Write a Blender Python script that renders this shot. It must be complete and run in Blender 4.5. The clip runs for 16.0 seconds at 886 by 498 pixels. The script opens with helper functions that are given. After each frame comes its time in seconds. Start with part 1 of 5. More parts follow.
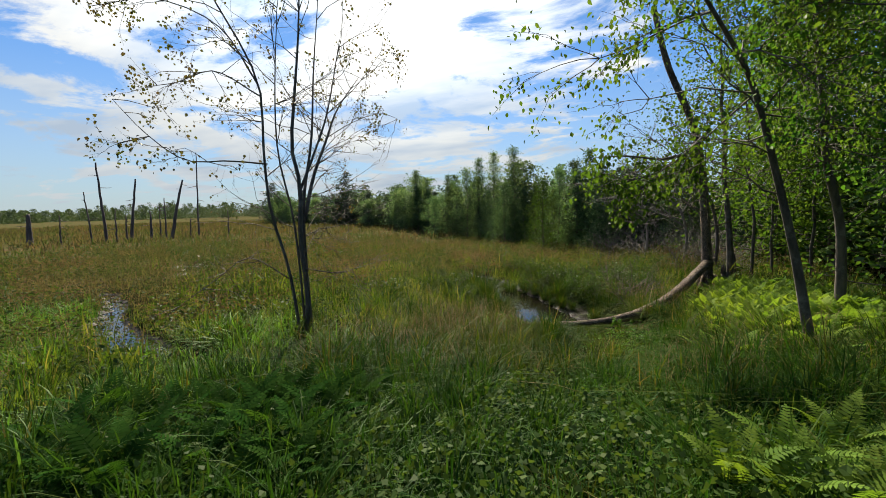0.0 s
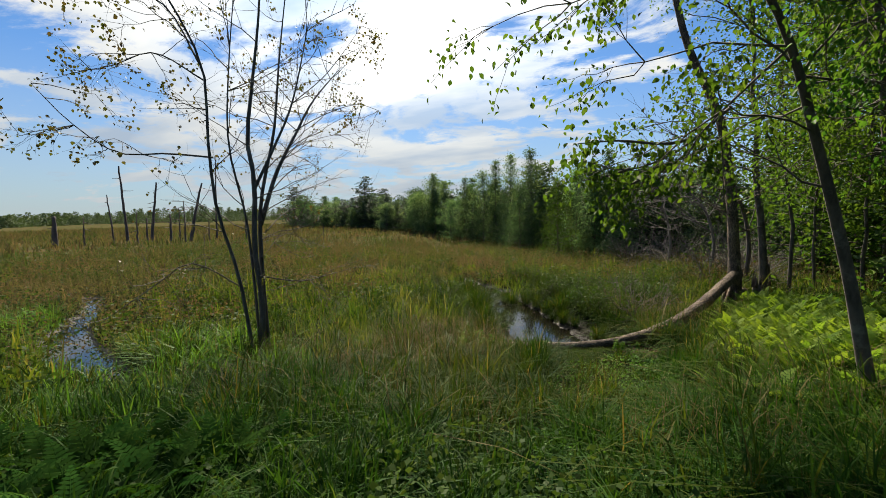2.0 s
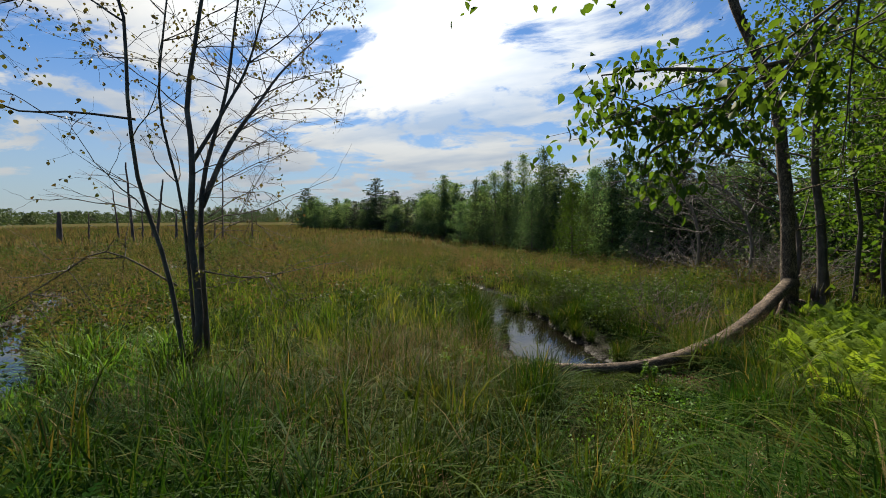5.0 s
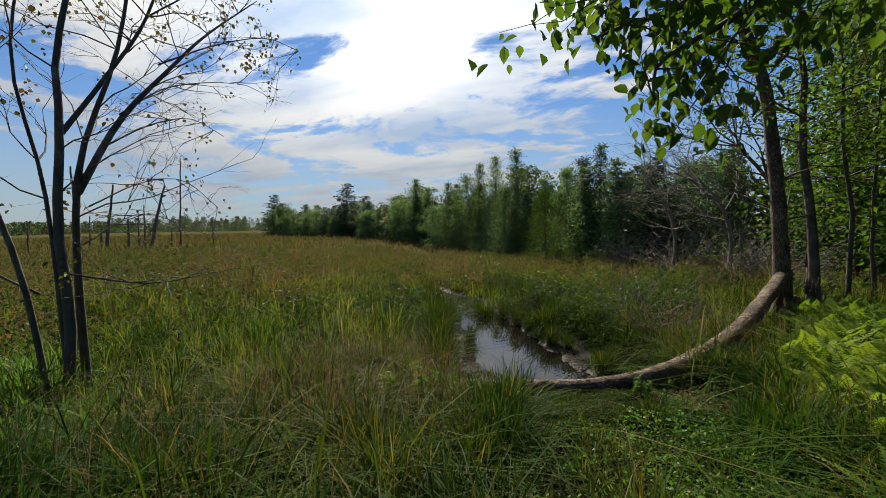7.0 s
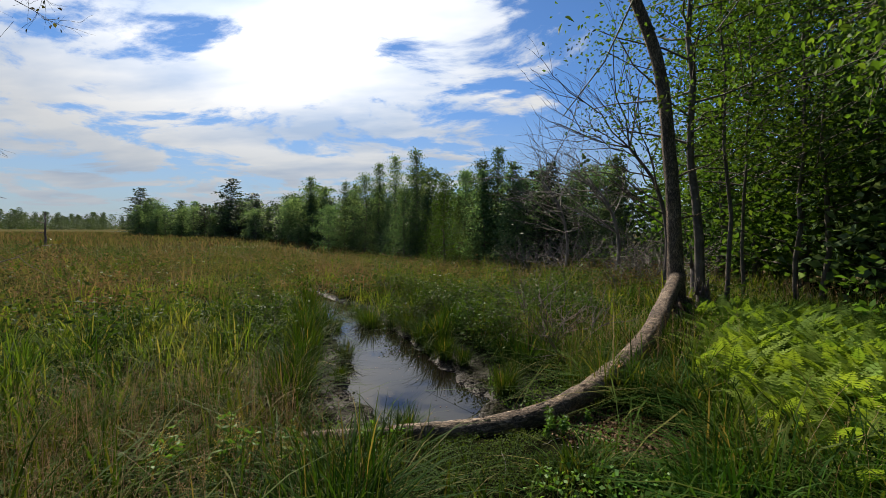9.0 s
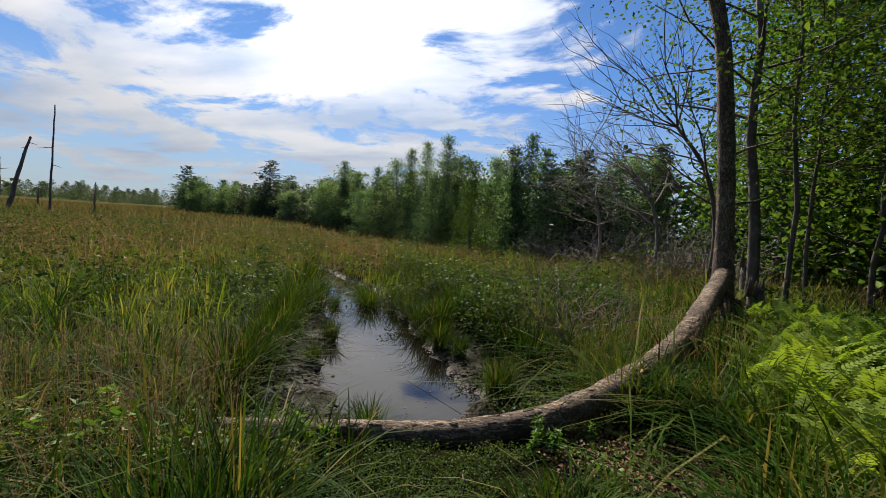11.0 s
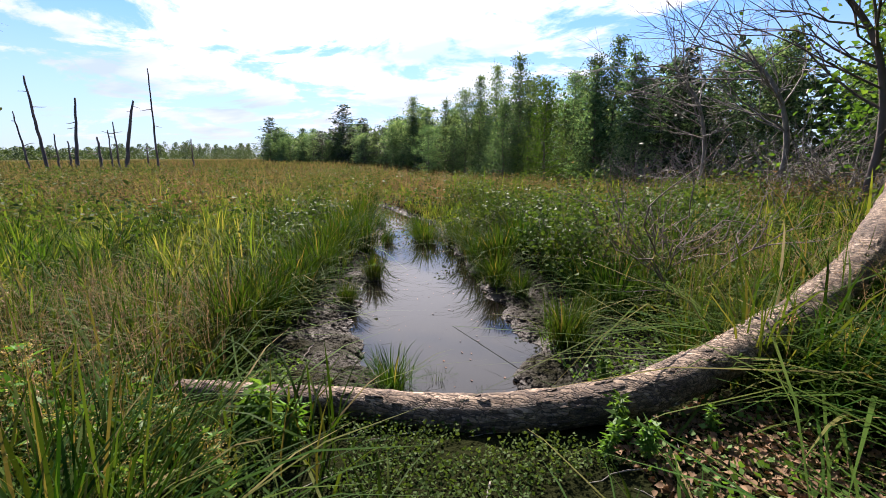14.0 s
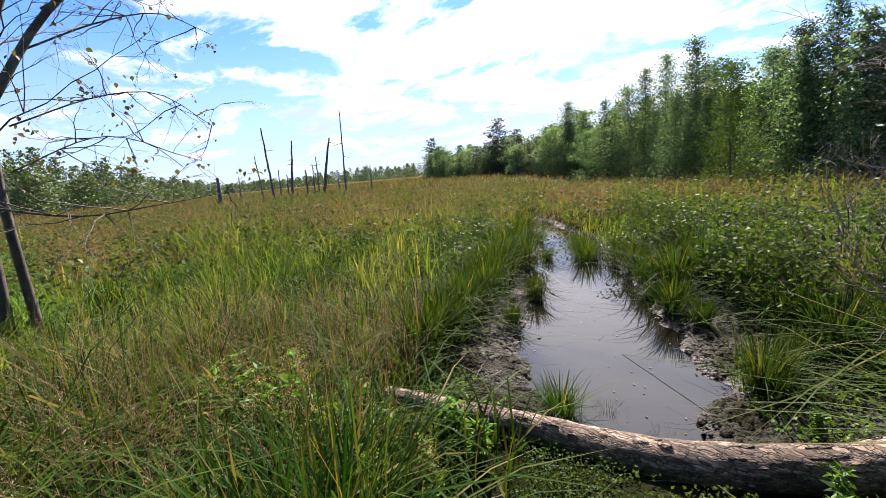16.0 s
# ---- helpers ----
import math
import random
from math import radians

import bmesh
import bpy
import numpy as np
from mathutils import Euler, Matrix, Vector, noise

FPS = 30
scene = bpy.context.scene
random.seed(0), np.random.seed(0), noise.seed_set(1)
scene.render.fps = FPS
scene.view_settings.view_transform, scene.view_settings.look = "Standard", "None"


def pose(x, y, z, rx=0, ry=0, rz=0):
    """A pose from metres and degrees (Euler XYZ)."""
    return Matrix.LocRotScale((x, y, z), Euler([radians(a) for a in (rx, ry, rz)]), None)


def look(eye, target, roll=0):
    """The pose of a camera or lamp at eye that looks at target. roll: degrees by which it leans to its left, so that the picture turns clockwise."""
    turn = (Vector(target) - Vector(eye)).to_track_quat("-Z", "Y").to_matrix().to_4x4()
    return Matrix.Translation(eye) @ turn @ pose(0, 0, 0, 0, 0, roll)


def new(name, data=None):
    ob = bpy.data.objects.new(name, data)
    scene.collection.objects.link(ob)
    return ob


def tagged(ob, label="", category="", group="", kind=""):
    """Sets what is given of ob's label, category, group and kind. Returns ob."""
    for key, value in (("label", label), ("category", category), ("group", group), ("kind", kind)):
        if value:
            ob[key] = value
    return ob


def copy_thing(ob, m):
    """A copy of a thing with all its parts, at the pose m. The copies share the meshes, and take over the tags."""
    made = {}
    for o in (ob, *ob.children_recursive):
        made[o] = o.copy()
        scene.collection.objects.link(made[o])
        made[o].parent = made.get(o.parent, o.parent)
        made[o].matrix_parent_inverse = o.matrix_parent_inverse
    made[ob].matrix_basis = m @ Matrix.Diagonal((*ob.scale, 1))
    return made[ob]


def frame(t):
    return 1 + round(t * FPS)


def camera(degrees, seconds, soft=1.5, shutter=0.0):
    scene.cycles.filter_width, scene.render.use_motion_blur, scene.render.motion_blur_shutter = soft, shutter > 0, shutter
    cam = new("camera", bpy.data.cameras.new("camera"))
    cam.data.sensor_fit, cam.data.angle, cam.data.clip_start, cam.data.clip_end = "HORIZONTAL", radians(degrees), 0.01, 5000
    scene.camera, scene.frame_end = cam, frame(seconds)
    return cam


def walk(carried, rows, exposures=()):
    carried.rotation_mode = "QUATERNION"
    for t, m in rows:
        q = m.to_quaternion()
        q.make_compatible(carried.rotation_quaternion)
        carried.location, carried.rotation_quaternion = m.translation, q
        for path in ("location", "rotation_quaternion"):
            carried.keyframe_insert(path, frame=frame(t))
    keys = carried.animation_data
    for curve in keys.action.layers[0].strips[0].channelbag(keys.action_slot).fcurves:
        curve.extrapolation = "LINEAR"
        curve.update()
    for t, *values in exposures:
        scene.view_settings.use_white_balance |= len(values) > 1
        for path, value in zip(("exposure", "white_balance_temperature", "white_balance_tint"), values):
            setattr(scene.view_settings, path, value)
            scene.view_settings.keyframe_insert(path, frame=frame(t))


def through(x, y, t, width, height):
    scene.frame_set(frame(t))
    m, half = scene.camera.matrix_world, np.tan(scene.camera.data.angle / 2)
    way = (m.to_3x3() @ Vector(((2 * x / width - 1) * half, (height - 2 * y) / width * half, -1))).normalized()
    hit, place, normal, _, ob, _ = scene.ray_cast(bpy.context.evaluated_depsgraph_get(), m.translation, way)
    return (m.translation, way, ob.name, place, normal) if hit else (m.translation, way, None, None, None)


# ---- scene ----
cam = camera(95.0, 16.0, soft=0.6)
# seconds, x, y, z, yaw, pitch, roll
PATH = [
    (0, -0.281, -8.389, 2.935, 17.51, -5.73, -1.19),
    (0.5, -0.065, -7.893, 2.918, 18.50, -5.07, -1.18),
    (1, 0.108, -7.625, 2.895, 20.43, -4.67, -1.42),
    (1.5, 0.191, -7.250, 2.792, 20.85, -4.78, -1.29),
    (2, 0.283, -6.948, 2.838, 20.91, -5.02, -0.95),
    (2.5, 0.263, -6.697, 2.753, 21.11, -4.93, -0.68),
    (3, 0.183, -6.453, 2.702, 21.80, -5.02, 0.15),
    (5.5, 0.158, -4.959, 2.428, 22.84, -3.91, 0.01),
    (6, 0.129, -4.641, 2.378, 22.20, -3.45, -0.45),
    (6.5, 0.124, -4.395, 2.395, 21.30, -3.28, -0.91),
    (7, 0.072, -4.086, 2.230, 19.35, -3.36, -0.70),
    (7.5, -0.049, -3.697, 2.195, 16.05, -4.37, 0.77),
    (8, -0.125, -3.334, 2.132, 12.33, -4.98, 3.18),
    (8.5, 0.001, -2.913, 2.121, 9.14, -3.86, 2.68),
    (9, 0.058, -2.613, 2.015, 5.63, -2.70, 0.62),
    (11.5, 0.453, -1.521, 1.663, 11.84, -4.77, 4.05),
    (12, 0.459, -1.223, 1.579, 13.79, -7.07, 3.00),
    (12.5, 0.430, -0.972, 1.460, 16.05, -9.00, 2.14),
    (13, 0.403, -0.857, 1.418, 18.54, -10.83, 0.53),
    (13.5, 0.459, -0.830, 1.442, 19.27, -11.77, 0.32),
    (14, 0.484, -0.809, 1.461, 20.92, -12.89, -0.12),
    (14.5, 0.462, -0.781, 1.460, 23.94, -13.50, -1.46),
    (15, 0.471, -0.825, 1.490, 28.41, -13.29, -2.57),
    (15.5, 0.490, -0.945, 1.585, 34.79, -12.27, -3.71),
    (16, 0.489, -1.000, 1.654, 42.73, -10.72, -4.99),
]


def eye_pose(x, y, z, yaw, pitch, roll):
    return pose(x, y, z, 90 + pitch, 0, yaw) @ pose(0, 0, 0, 0, 0, roll)


walk(cam, [(r[0], eye_pose(*r[1:])) for r in PATH], [(0, 1.22, 7050, 9), (3, 1.05, 7050, 9), (5.5, 0.92, 7000, 10), (7.5, 0.82, 6950, 11), (9, 0.9, 6850, 12), (12.5, 1.24, 6750, 17), (13.5, 1.7, 6600, 20), (14.5, 1.92, 6500, 22), (16, 1.98, 6500, 22)])

# ---- light ----
SUN_AZ, SUN_EL = 27.0, 42.0  # degrees left of +y, degrees up
sun_way = Vector((-math.sin(radians(SUN_AZ)) * math.cos(radians(SUN_EL)), math.cos(radians(SUN_AZ)) * math.cos(radians(SUN_EL)), math.sin(radians(SUN_EL))))
sun_data = bpy.data.lights.new("sun", "SUN")
sun_data.energy, sun_data.angle, sun_data.color = 5.0, radians(1.0), (1.0, 0.93, 0.80)
sun = new("sun", sun_data)
sun.matrix_world = look((0, 0, 60), Vector((0, 0, 60)) - sun_way)


def links(nt, *pairs):
    for a, b in pairs:
        nt.links.new(a, b)


def make_world():
    w = bpy.data.worlds.new("sky")
    scene.world = w
    w.use_nodes = True
    nt = w.node_tree
    nt.nodes.clear()
    N = nt.nodes.new
    out, bg = N("ShaderNodeOutputWorld"), N("ShaderNodeBackground")
    sky = N("ShaderNodeTexSky")
    sky.sky_type, sky.sun_disc = "NISHITA", False
    sky.sun_elevation, sky.sun_rotation = radians(SUN_EL), radians(-SUN_AZ)
    sky.air_density, sky.dust_density, sky.ozone_density = 1.0, 0.1, 3.0
    co = N("ShaderNodeTexCoord")
    sep = N("ShaderNodeSeparateXYZ")
    up = N("ShaderNodeMath"); up.operation = "MAXIMUM"; up.inputs[1].default_value = 0.0
    add = N("ShaderNodeMath"); add.operation = "ADD"; add.inputs[1].default_value = 0.16
    div = N("ShaderNodeVectorMath"); div.operation = "DIVIDE"
    com = N("ShaderNodeCombineXYZ")
    links(nt, (co.outputs["Generated"], sep.inputs[0]), (sep.outputs["Z"], up.inputs[0]), (up.outputs[0], add.inputs[0]))
    for k in range(3):
        links(nt, (add.outputs[0], com.inputs[k]))
    links(nt, (co.outputs["Generated"], div.inputs[0]), (com.outputs[0], div.inputs[1]))
    mp = N("ShaderNodeMapping")
    mp.inputs["Rotation"].default_value = (0, 0, radians(35))
    mp.inputs["Scale"].default_value = (0.9, 1.15, 0.0)
    links(nt, (div.outputs[0], mp.inputs[0]))
    big, small = N("ShaderNodeTexNoise"), N("ShaderNodeTexNoise")
    big.inputs["Scale"].default_value, big.inputs["Detail"].default_value, big.inputs["Roughness"].default_value = 1.5, 10.0, 0.62
    big.inputs["Distortion"].default_value = 0.35
    small.inputs["Scale"].default_value, small.inputs["Detail"].default_value = 1.1, 5.0
    mp2 = N("ShaderNodeMapping")
    mp2.inputs["Location"].default_value = (7.3, 2.1, 0)
    mp2.inputs["Scale"].default_value = (0.8, 1.6, 0)
    links(nt, (mp.outputs[0], big.inputs["Vector"]), (div.outputs[0], mp2.inputs[0]), (mp2.outputs[0], small.inputs["Vector"]))
    cover = N("ShaderNodeMapRange")
    cover.inputs["From Min"].default_value, cover.inputs["From Max"].default_value = 0.485, 0.585
    lift = N("ShaderNodeMath"); lift.operation = "ADD"
    cover.interpolation_type = "SMOOTHSTEP"
    
    # thick, grey-blue bellies against bright edges
    thick = N("ShaderNodeMapRange")
    thick.inputs["From Min"].default_value, thick.inputs["From Max"].default_value = 0.42, 0.66
    links(nt, (small.outputs["Fac"], thick.inputs["Value"]))
    cloud = N("ShaderNodeMix"); cloud.data_type = "RGBA"
    cloud.inputs["A"].default_value, cloud.inputs["B"].default_value = (0.98, 1.03, 1.08, 1), (0.44, 0.60, 0.86, 1)
    links(nt, (thick.outputs[0], cloud.inputs["Factor"]))
    # brighter round the veiled sun
    dot = N("ShaderNodeVectorMath"); dot.operation = "DOT_PRODUCT"
    dot.inputs[1].default_value = sun_way
    glow = N("ShaderNodeMapRange")
    glow.inputs["From Min"].default_value, glow.inputs["From Max"].default_value = 0.80, 1.0
    glow.inputs["To Min"].default_value, glow.inputs["To Max"].default_value = 2.05, 3.8
    links(nt, (co.outputs["Generated"], dot.inputs[0]), (dot.outputs["Value"], glow.inputs["Value"]))
    veil = N("ShaderNodeMapRange")  # cloud thickens round the sun
    veil.inputs["From Min"].default_value, veil.inputs["From Max"].default_value = 0.62, 0.97
    veil.inputs["To Min"].default_value, veil.inputs["To Max"].default_value = -0.035, 0.15
    east = N("ShaderNodeMapRange")  # the cloud breaks up to the east
    east.inputs["From Min"].default_value, east.inputs["From Max"].default_value = -0.06, 0.22
    east.inputs["To Min"].default_value, east.inputs["To Max"].default_value = 0.0, -0.17
    both = N("ShaderNodeMath"); both.operation = "ADD"
    links(nt, (sep.outputs["X"], east.inputs["Value"]), (east.outputs[0], both.inputs[0]), (veil.outputs[0], both.inputs[1]))
    links(nt, (dot.outputs["Value"], veil.inputs["Value"]), (both.outputs[0], lift.inputs[1]), (big.outputs["Fac"], lift.inputs[0]), (lift.outputs[0], cover.inputs["Value"]))
    lit = N("ShaderNodeVectorMath"); lit.operation = "SCALE"
    links(nt, (cloud.outputs["Result"], lit.inputs[0]), (glow.outputs[0], lit.inputs["Scale"]))
    base = N("ShaderNodeVectorMath"); base.operation = "SCALE"
    base.inputs["Scale"].default_value = 0.25
    blue = N("ShaderNodeVectorMath"); blue.operation = "MULTIPLY"
    blue.inputs[1].default_value = (0.58, 0.88, 1.2)
    links(nt, (sky.outputs[0], blue.inputs[0]), (blue.outputs[0], base.inputs[0]))
    mix = N("ShaderNodeMix"); mix.data_type = "RGBA"
    links(nt, (cover.outputs[0], mix.inputs["Factor"]), (base.outputs[0], mix.inputs["A"]), (lit.outputs[0], mix.inputs["B"]))
    haze = N("ShaderNodeMapRange")  # pale haze low over the horizon
    haze.inputs["From Min"].default_value, haze.inputs["From Max"].default_value = 0.0, 0.30
    haze.inputs["To Min"].default_value, haze.inputs["To Max"].default_value = 0.85, 0.0
    links(nt, (sep.outputs["Z"], haze.inputs["Value"]))
    hazy = N("ShaderNodeMix"); hazy.data_type = "RGBA"
    hazy.inputs["B"].default_value = (0.98, 1.16, 1.36, 1)
    links(nt, (haze.outputs[0], hazy.inputs["Factor"]), (mix.outputs["Result"], hazy.inputs["A"]), (hazy.outputs["Result"], bg.inputs["Color"]), (bg.outputs[0], out.inputs[0]))
    bg.inputs["Strength"].default_value = 0.2


make_world()

# ---- materials ----


def material(name):
    m = bpy.data.materials.new(name)
    m.use_nodes = True
    nt = m.node_tree
    return m, nt, nt.nodes["Principled BSDF"], nt.nodes["Material Output"]


def ramp(nt, stops):
    r = nt.nodes.new("ShaderNodeValToRGB")
    e = r.color_ramp.elements
    while len(e) < len(stops):
        e.new(0.5)
    for k, (p, c) in enumerate(stops):
        e[k].position, e[k].color = p, (*c, 1)
    return r


def noise_node(nt, scale, detail=4.0, rough=0.55, stretch=None):
    n = nt.nodes.new("ShaderNodeTexNoise")
    n.inputs["Scale"].default_value, n.inputs["Detail"].default_value, n.inputs["Roughness"].default_value = scale, detail, rough
    co = nt.nodes.new("ShaderNodeTexCoord")
    if stretch:
        mp = nt.nodes.new("ShaderNodeMapping")
        mp.inputs["Scale"].default_value = stretch
        links(nt, (co.outputs["Object"], mp.inputs[0]), (mp.outputs[0], n.inputs["Vector"]))
    else:
        links(nt, (co.outputs["Object"], n.inputs["Vector"]))
    return n


def mix_rgb(nt, fac, a, b, how="MIX"):
    m = nt.nodes.new("ShaderNodeMix")
    m.data_type, m.blend_type = "RGBA", how
    for sock, val in ((m.inputs["Factor"], fac), (m.inputs["A"], a), (m.inputs["B"], b)):
        if isinstance(val, (int, float)):
            sock.default_value = val
        elif isinstance(val, tuple):
            sock.default_value = (*val, 1)
        else:
            nt.links.new(val, sock)
    return m.outputs["Result"]


def leaf_material(name, stops, patch_stops, patch_scale, gloss=0.55, through=0.42, patch_mix=0.5, glow_tint=(1.30, 1.28, 0.5), spread=(0.8, 1.25), hues=(0.49, 0.515), shine=0.2):
    """Thin green tissue: coloured island by island, shifted by patches, letting light through."""
    m, nt, bsdf, out = material(name)
    geo = nt.nodes.new("ShaderNodeNewGeometry")
    r = ramp(nt, stops)
    links(nt, (geo.outputs["Random Per Island"], r.inputs["Fac"]))
    n = noise_node(nt, patch_scale, 3.0)
    r2 = ramp(nt, patch_stops)
    links(nt, (n.outputs["Fac"], r2.inputs["Fac"]))
    col = mix_rgb(nt, patch_mix, r.outputs["Color"], r2.outputs["Color"])
    info = nt.nodes.new("ShaderNodeObjectInfo")
    hsv = nt.nodes.new("ShaderNodeHueSaturation")
    vary = nt.nodes.new("ShaderNodeMapRange")
    vary.inputs["To Min"].default_value, vary.inputs["To Max"].default_value = spread
    turn = nt.nodes.new("ShaderNodeMapRange")
    turn.inputs["To Min"].default_value, turn.inputs["To Max"].default_value = hues
    again = nt.nodes.new("ShaderNodeMath"); again.operation = "FRACT"
    times = nt.nodes.new("ShaderNodeMath"); times.operation = "MULTIPLY"; times.inputs[1].default_value = 7.31
    links(nt, (info.outputs["Random"], times.inputs[0]), (times.outputs[0], again.inputs[0]), (again.outputs[0], turn.inputs["Value"]), (turn.outputs[0], hsv.inputs["Hue"]))
    links(nt, (info.outputs["Random"], vary.inputs["Value"]), (vary.outputs[0], hsv.inputs["Value"]), (col, hsv.inputs["Color"]))
    col = hsv.outputs["Color"]
    links(nt, (col, bsdf.inputs["Base Color"]))
    bsdf.inputs["Roughness"].default_value = gloss
    bsdf.inputs["Specular IOR Level"].default_value = shine
    tr = nt.nodes.new("ShaderNodeBsdfTranslucent")
    links(nt, (mix_rgb(nt, 1.0, col, glow_tint, "MULTIPLY"), tr.inputs["Color"]))
    ms = nt.nodes.new("ShaderNodeMixShader")
    ms.inputs[0].default_value = through
    links(nt, (bsdf.outputs[0], ms.inputs[1]), (tr.outputs[0], ms.inputs[2]), (ms.outputs[0], out.inputs["Surface"]))
    return m


def bark_material(name, dark, light, scale=6.0, lichen=None, bump=0.6):
    m, nt, bsdf, out = material(name)
    n = noise_node(nt, scale, 8.0, 0.65, (1.0, 1.0, 0.22))
    r = ramp(nt, [(0.32, dark), (0.68, light)])
    links(nt, (n.outputs["Fac"], r.inputs["Fac"]))
    col = r.outputs["Color"]
    if lichen:
        n2 = noise_node(nt, 2.3, 5.0, 0.7)
        r2 = ramp(nt, [(0.55, (0, 0, 0)), (0.68, (1, 1, 1))])
        links(nt, (n2.outputs["Fac"], r2.inputs["Fac"]))
        col = mix_rgb(nt, r2.outputs["Color"], col, lichen)
    links(nt, (col, bsdf.inputs["Base Color"]))
    bsdf.inputs["Roughness"].default_value = 0.85
    b = nt.nodes.new("ShaderNodeBump")
    b.inputs["Strength"].default_value, b.inputs["Distance"].default_value = bump, 0.02
    links(nt, (n.outputs["Fac"], b.inputs["Height"]), (b.outputs[0], bsdf.inputs["Normal"]))
    return m


def scaly_bark(name, turn, stretch, tint):
    """Grey-brown bark broken by dark cracks into thin scales."""
    m, nt, bsdf, out = material(name)
    warp = noise_node(nt, 9.0, 4.0)
    co = nt.nodes.new("ShaderNodeTexCoord")
    mp = nt.nodes.new("ShaderNodeMapping")
    mp.inputs["Rotation"].default_value = (0, 0, radians(turn))
    mp.inputs["Scale"].default_value = stretch
    add = nt.nodes.new("ShaderNodeVectorMath"); add.operation = "MULTIPLY_ADD"
    add.inputs[1].default_value = (0.06, 0.06, 0.06)
    links(nt, (co.outputs["Object"], mp.inputs[0]), (warp.outputs["Color"], add.inputs[0]), (mp.outputs[0], add.inputs[2]))
    v = nt.nodes.new("ShaderNodeTexVoronoi")
    v.feature = "DISTANCE_TO_EDGE"
    v.inputs["Scale"].default_value = 78.0
    cell = nt.nodes.new("ShaderNodeTexVoronoi")
    cell.inputs["Scale"].default_value = 78.0
    links(nt, (add.outputs[0], v.inputs["Vector"]), (add.outputs[0], cell.inputs["Vector"]))
    crack = ramp(nt, [(0.0, (0.0, 0.0, 0.0)), (0.11, (1, 1, 1))])
    links(nt, (v.outputs["Distance"], crack.inputs["Fac"]))
    fine = noise_node(nt, 60.0, 6.0, 0.7)
    scale = ramp(nt, [(0.25, (0.05, 0.036, 0.026)), (0.5, (0.17, 0.13, 0.10)), (0.8, (0.38, 0.315, 0.255))])
    tone = nt.nodes.new("ShaderNodeMath"); tone.operation = "MULTIPLY_ADD"
    tone.inputs[1].default_value = 0.5
    sepc = nt.nodes.new("ShaderNodeSeparateColor")
    links(nt, (cell.outputs["Color"], sepc.inputs[0]), (sepc.outputs[0], tone.inputs[0]), (fine.outputs["Fac"], tone.inputs[2]))
    half = nt.nodes.new("ShaderNodeMath"); half.operation = "SUBTRACT"; half.inputs[1].default_value = 0.22
    links(nt, (tone.outputs[0], half.inputs[0]), (half.outputs[0], scale.inputs["Fac"]))
    col = mix_rgb(nt, crack.outputs["Color"], (0.042, 0.030, 0.023), scale.outputs["Color"])
    stain = noise_node(nt, 2.6, 5.0, 0.7)
    patch = ramp(nt, [(0.42, (0.5, 0.46, 0.42)), (0.6, (1.1, 1.08, 1.03))])
    links(nt, (stain.outputs["Fac"], patch.inputs["Fac"]))
    col = mix_rgb(nt, 1.0, col, patch.outputs["Color"], "MULTIPLY")
    col = mix_rgb(nt, 1.0, col, tint, "MULTIPLY")
    links(nt, (col, bsdf.inputs["Base Color"]))
    bsdf.inputs["Roughness"].default_value = 0.9
    b = nt.nodes.new("ShaderNodeBump")
    b.inputs["Strength"].default_value, b.inputs["Distance"].default_value = 1.0, 0.008
    h = nt.nodes.new("ShaderNodeMath"); h.operation = "ADD"
    links(nt, (crack.outputs["Color"], h.inputs[0]), (fine.outputs["Fac"], h.inputs[1]), (h.outputs[0], b.inputs["Height"]), (b.outputs[0], bsdf.inputs["Normal"]))
    return m


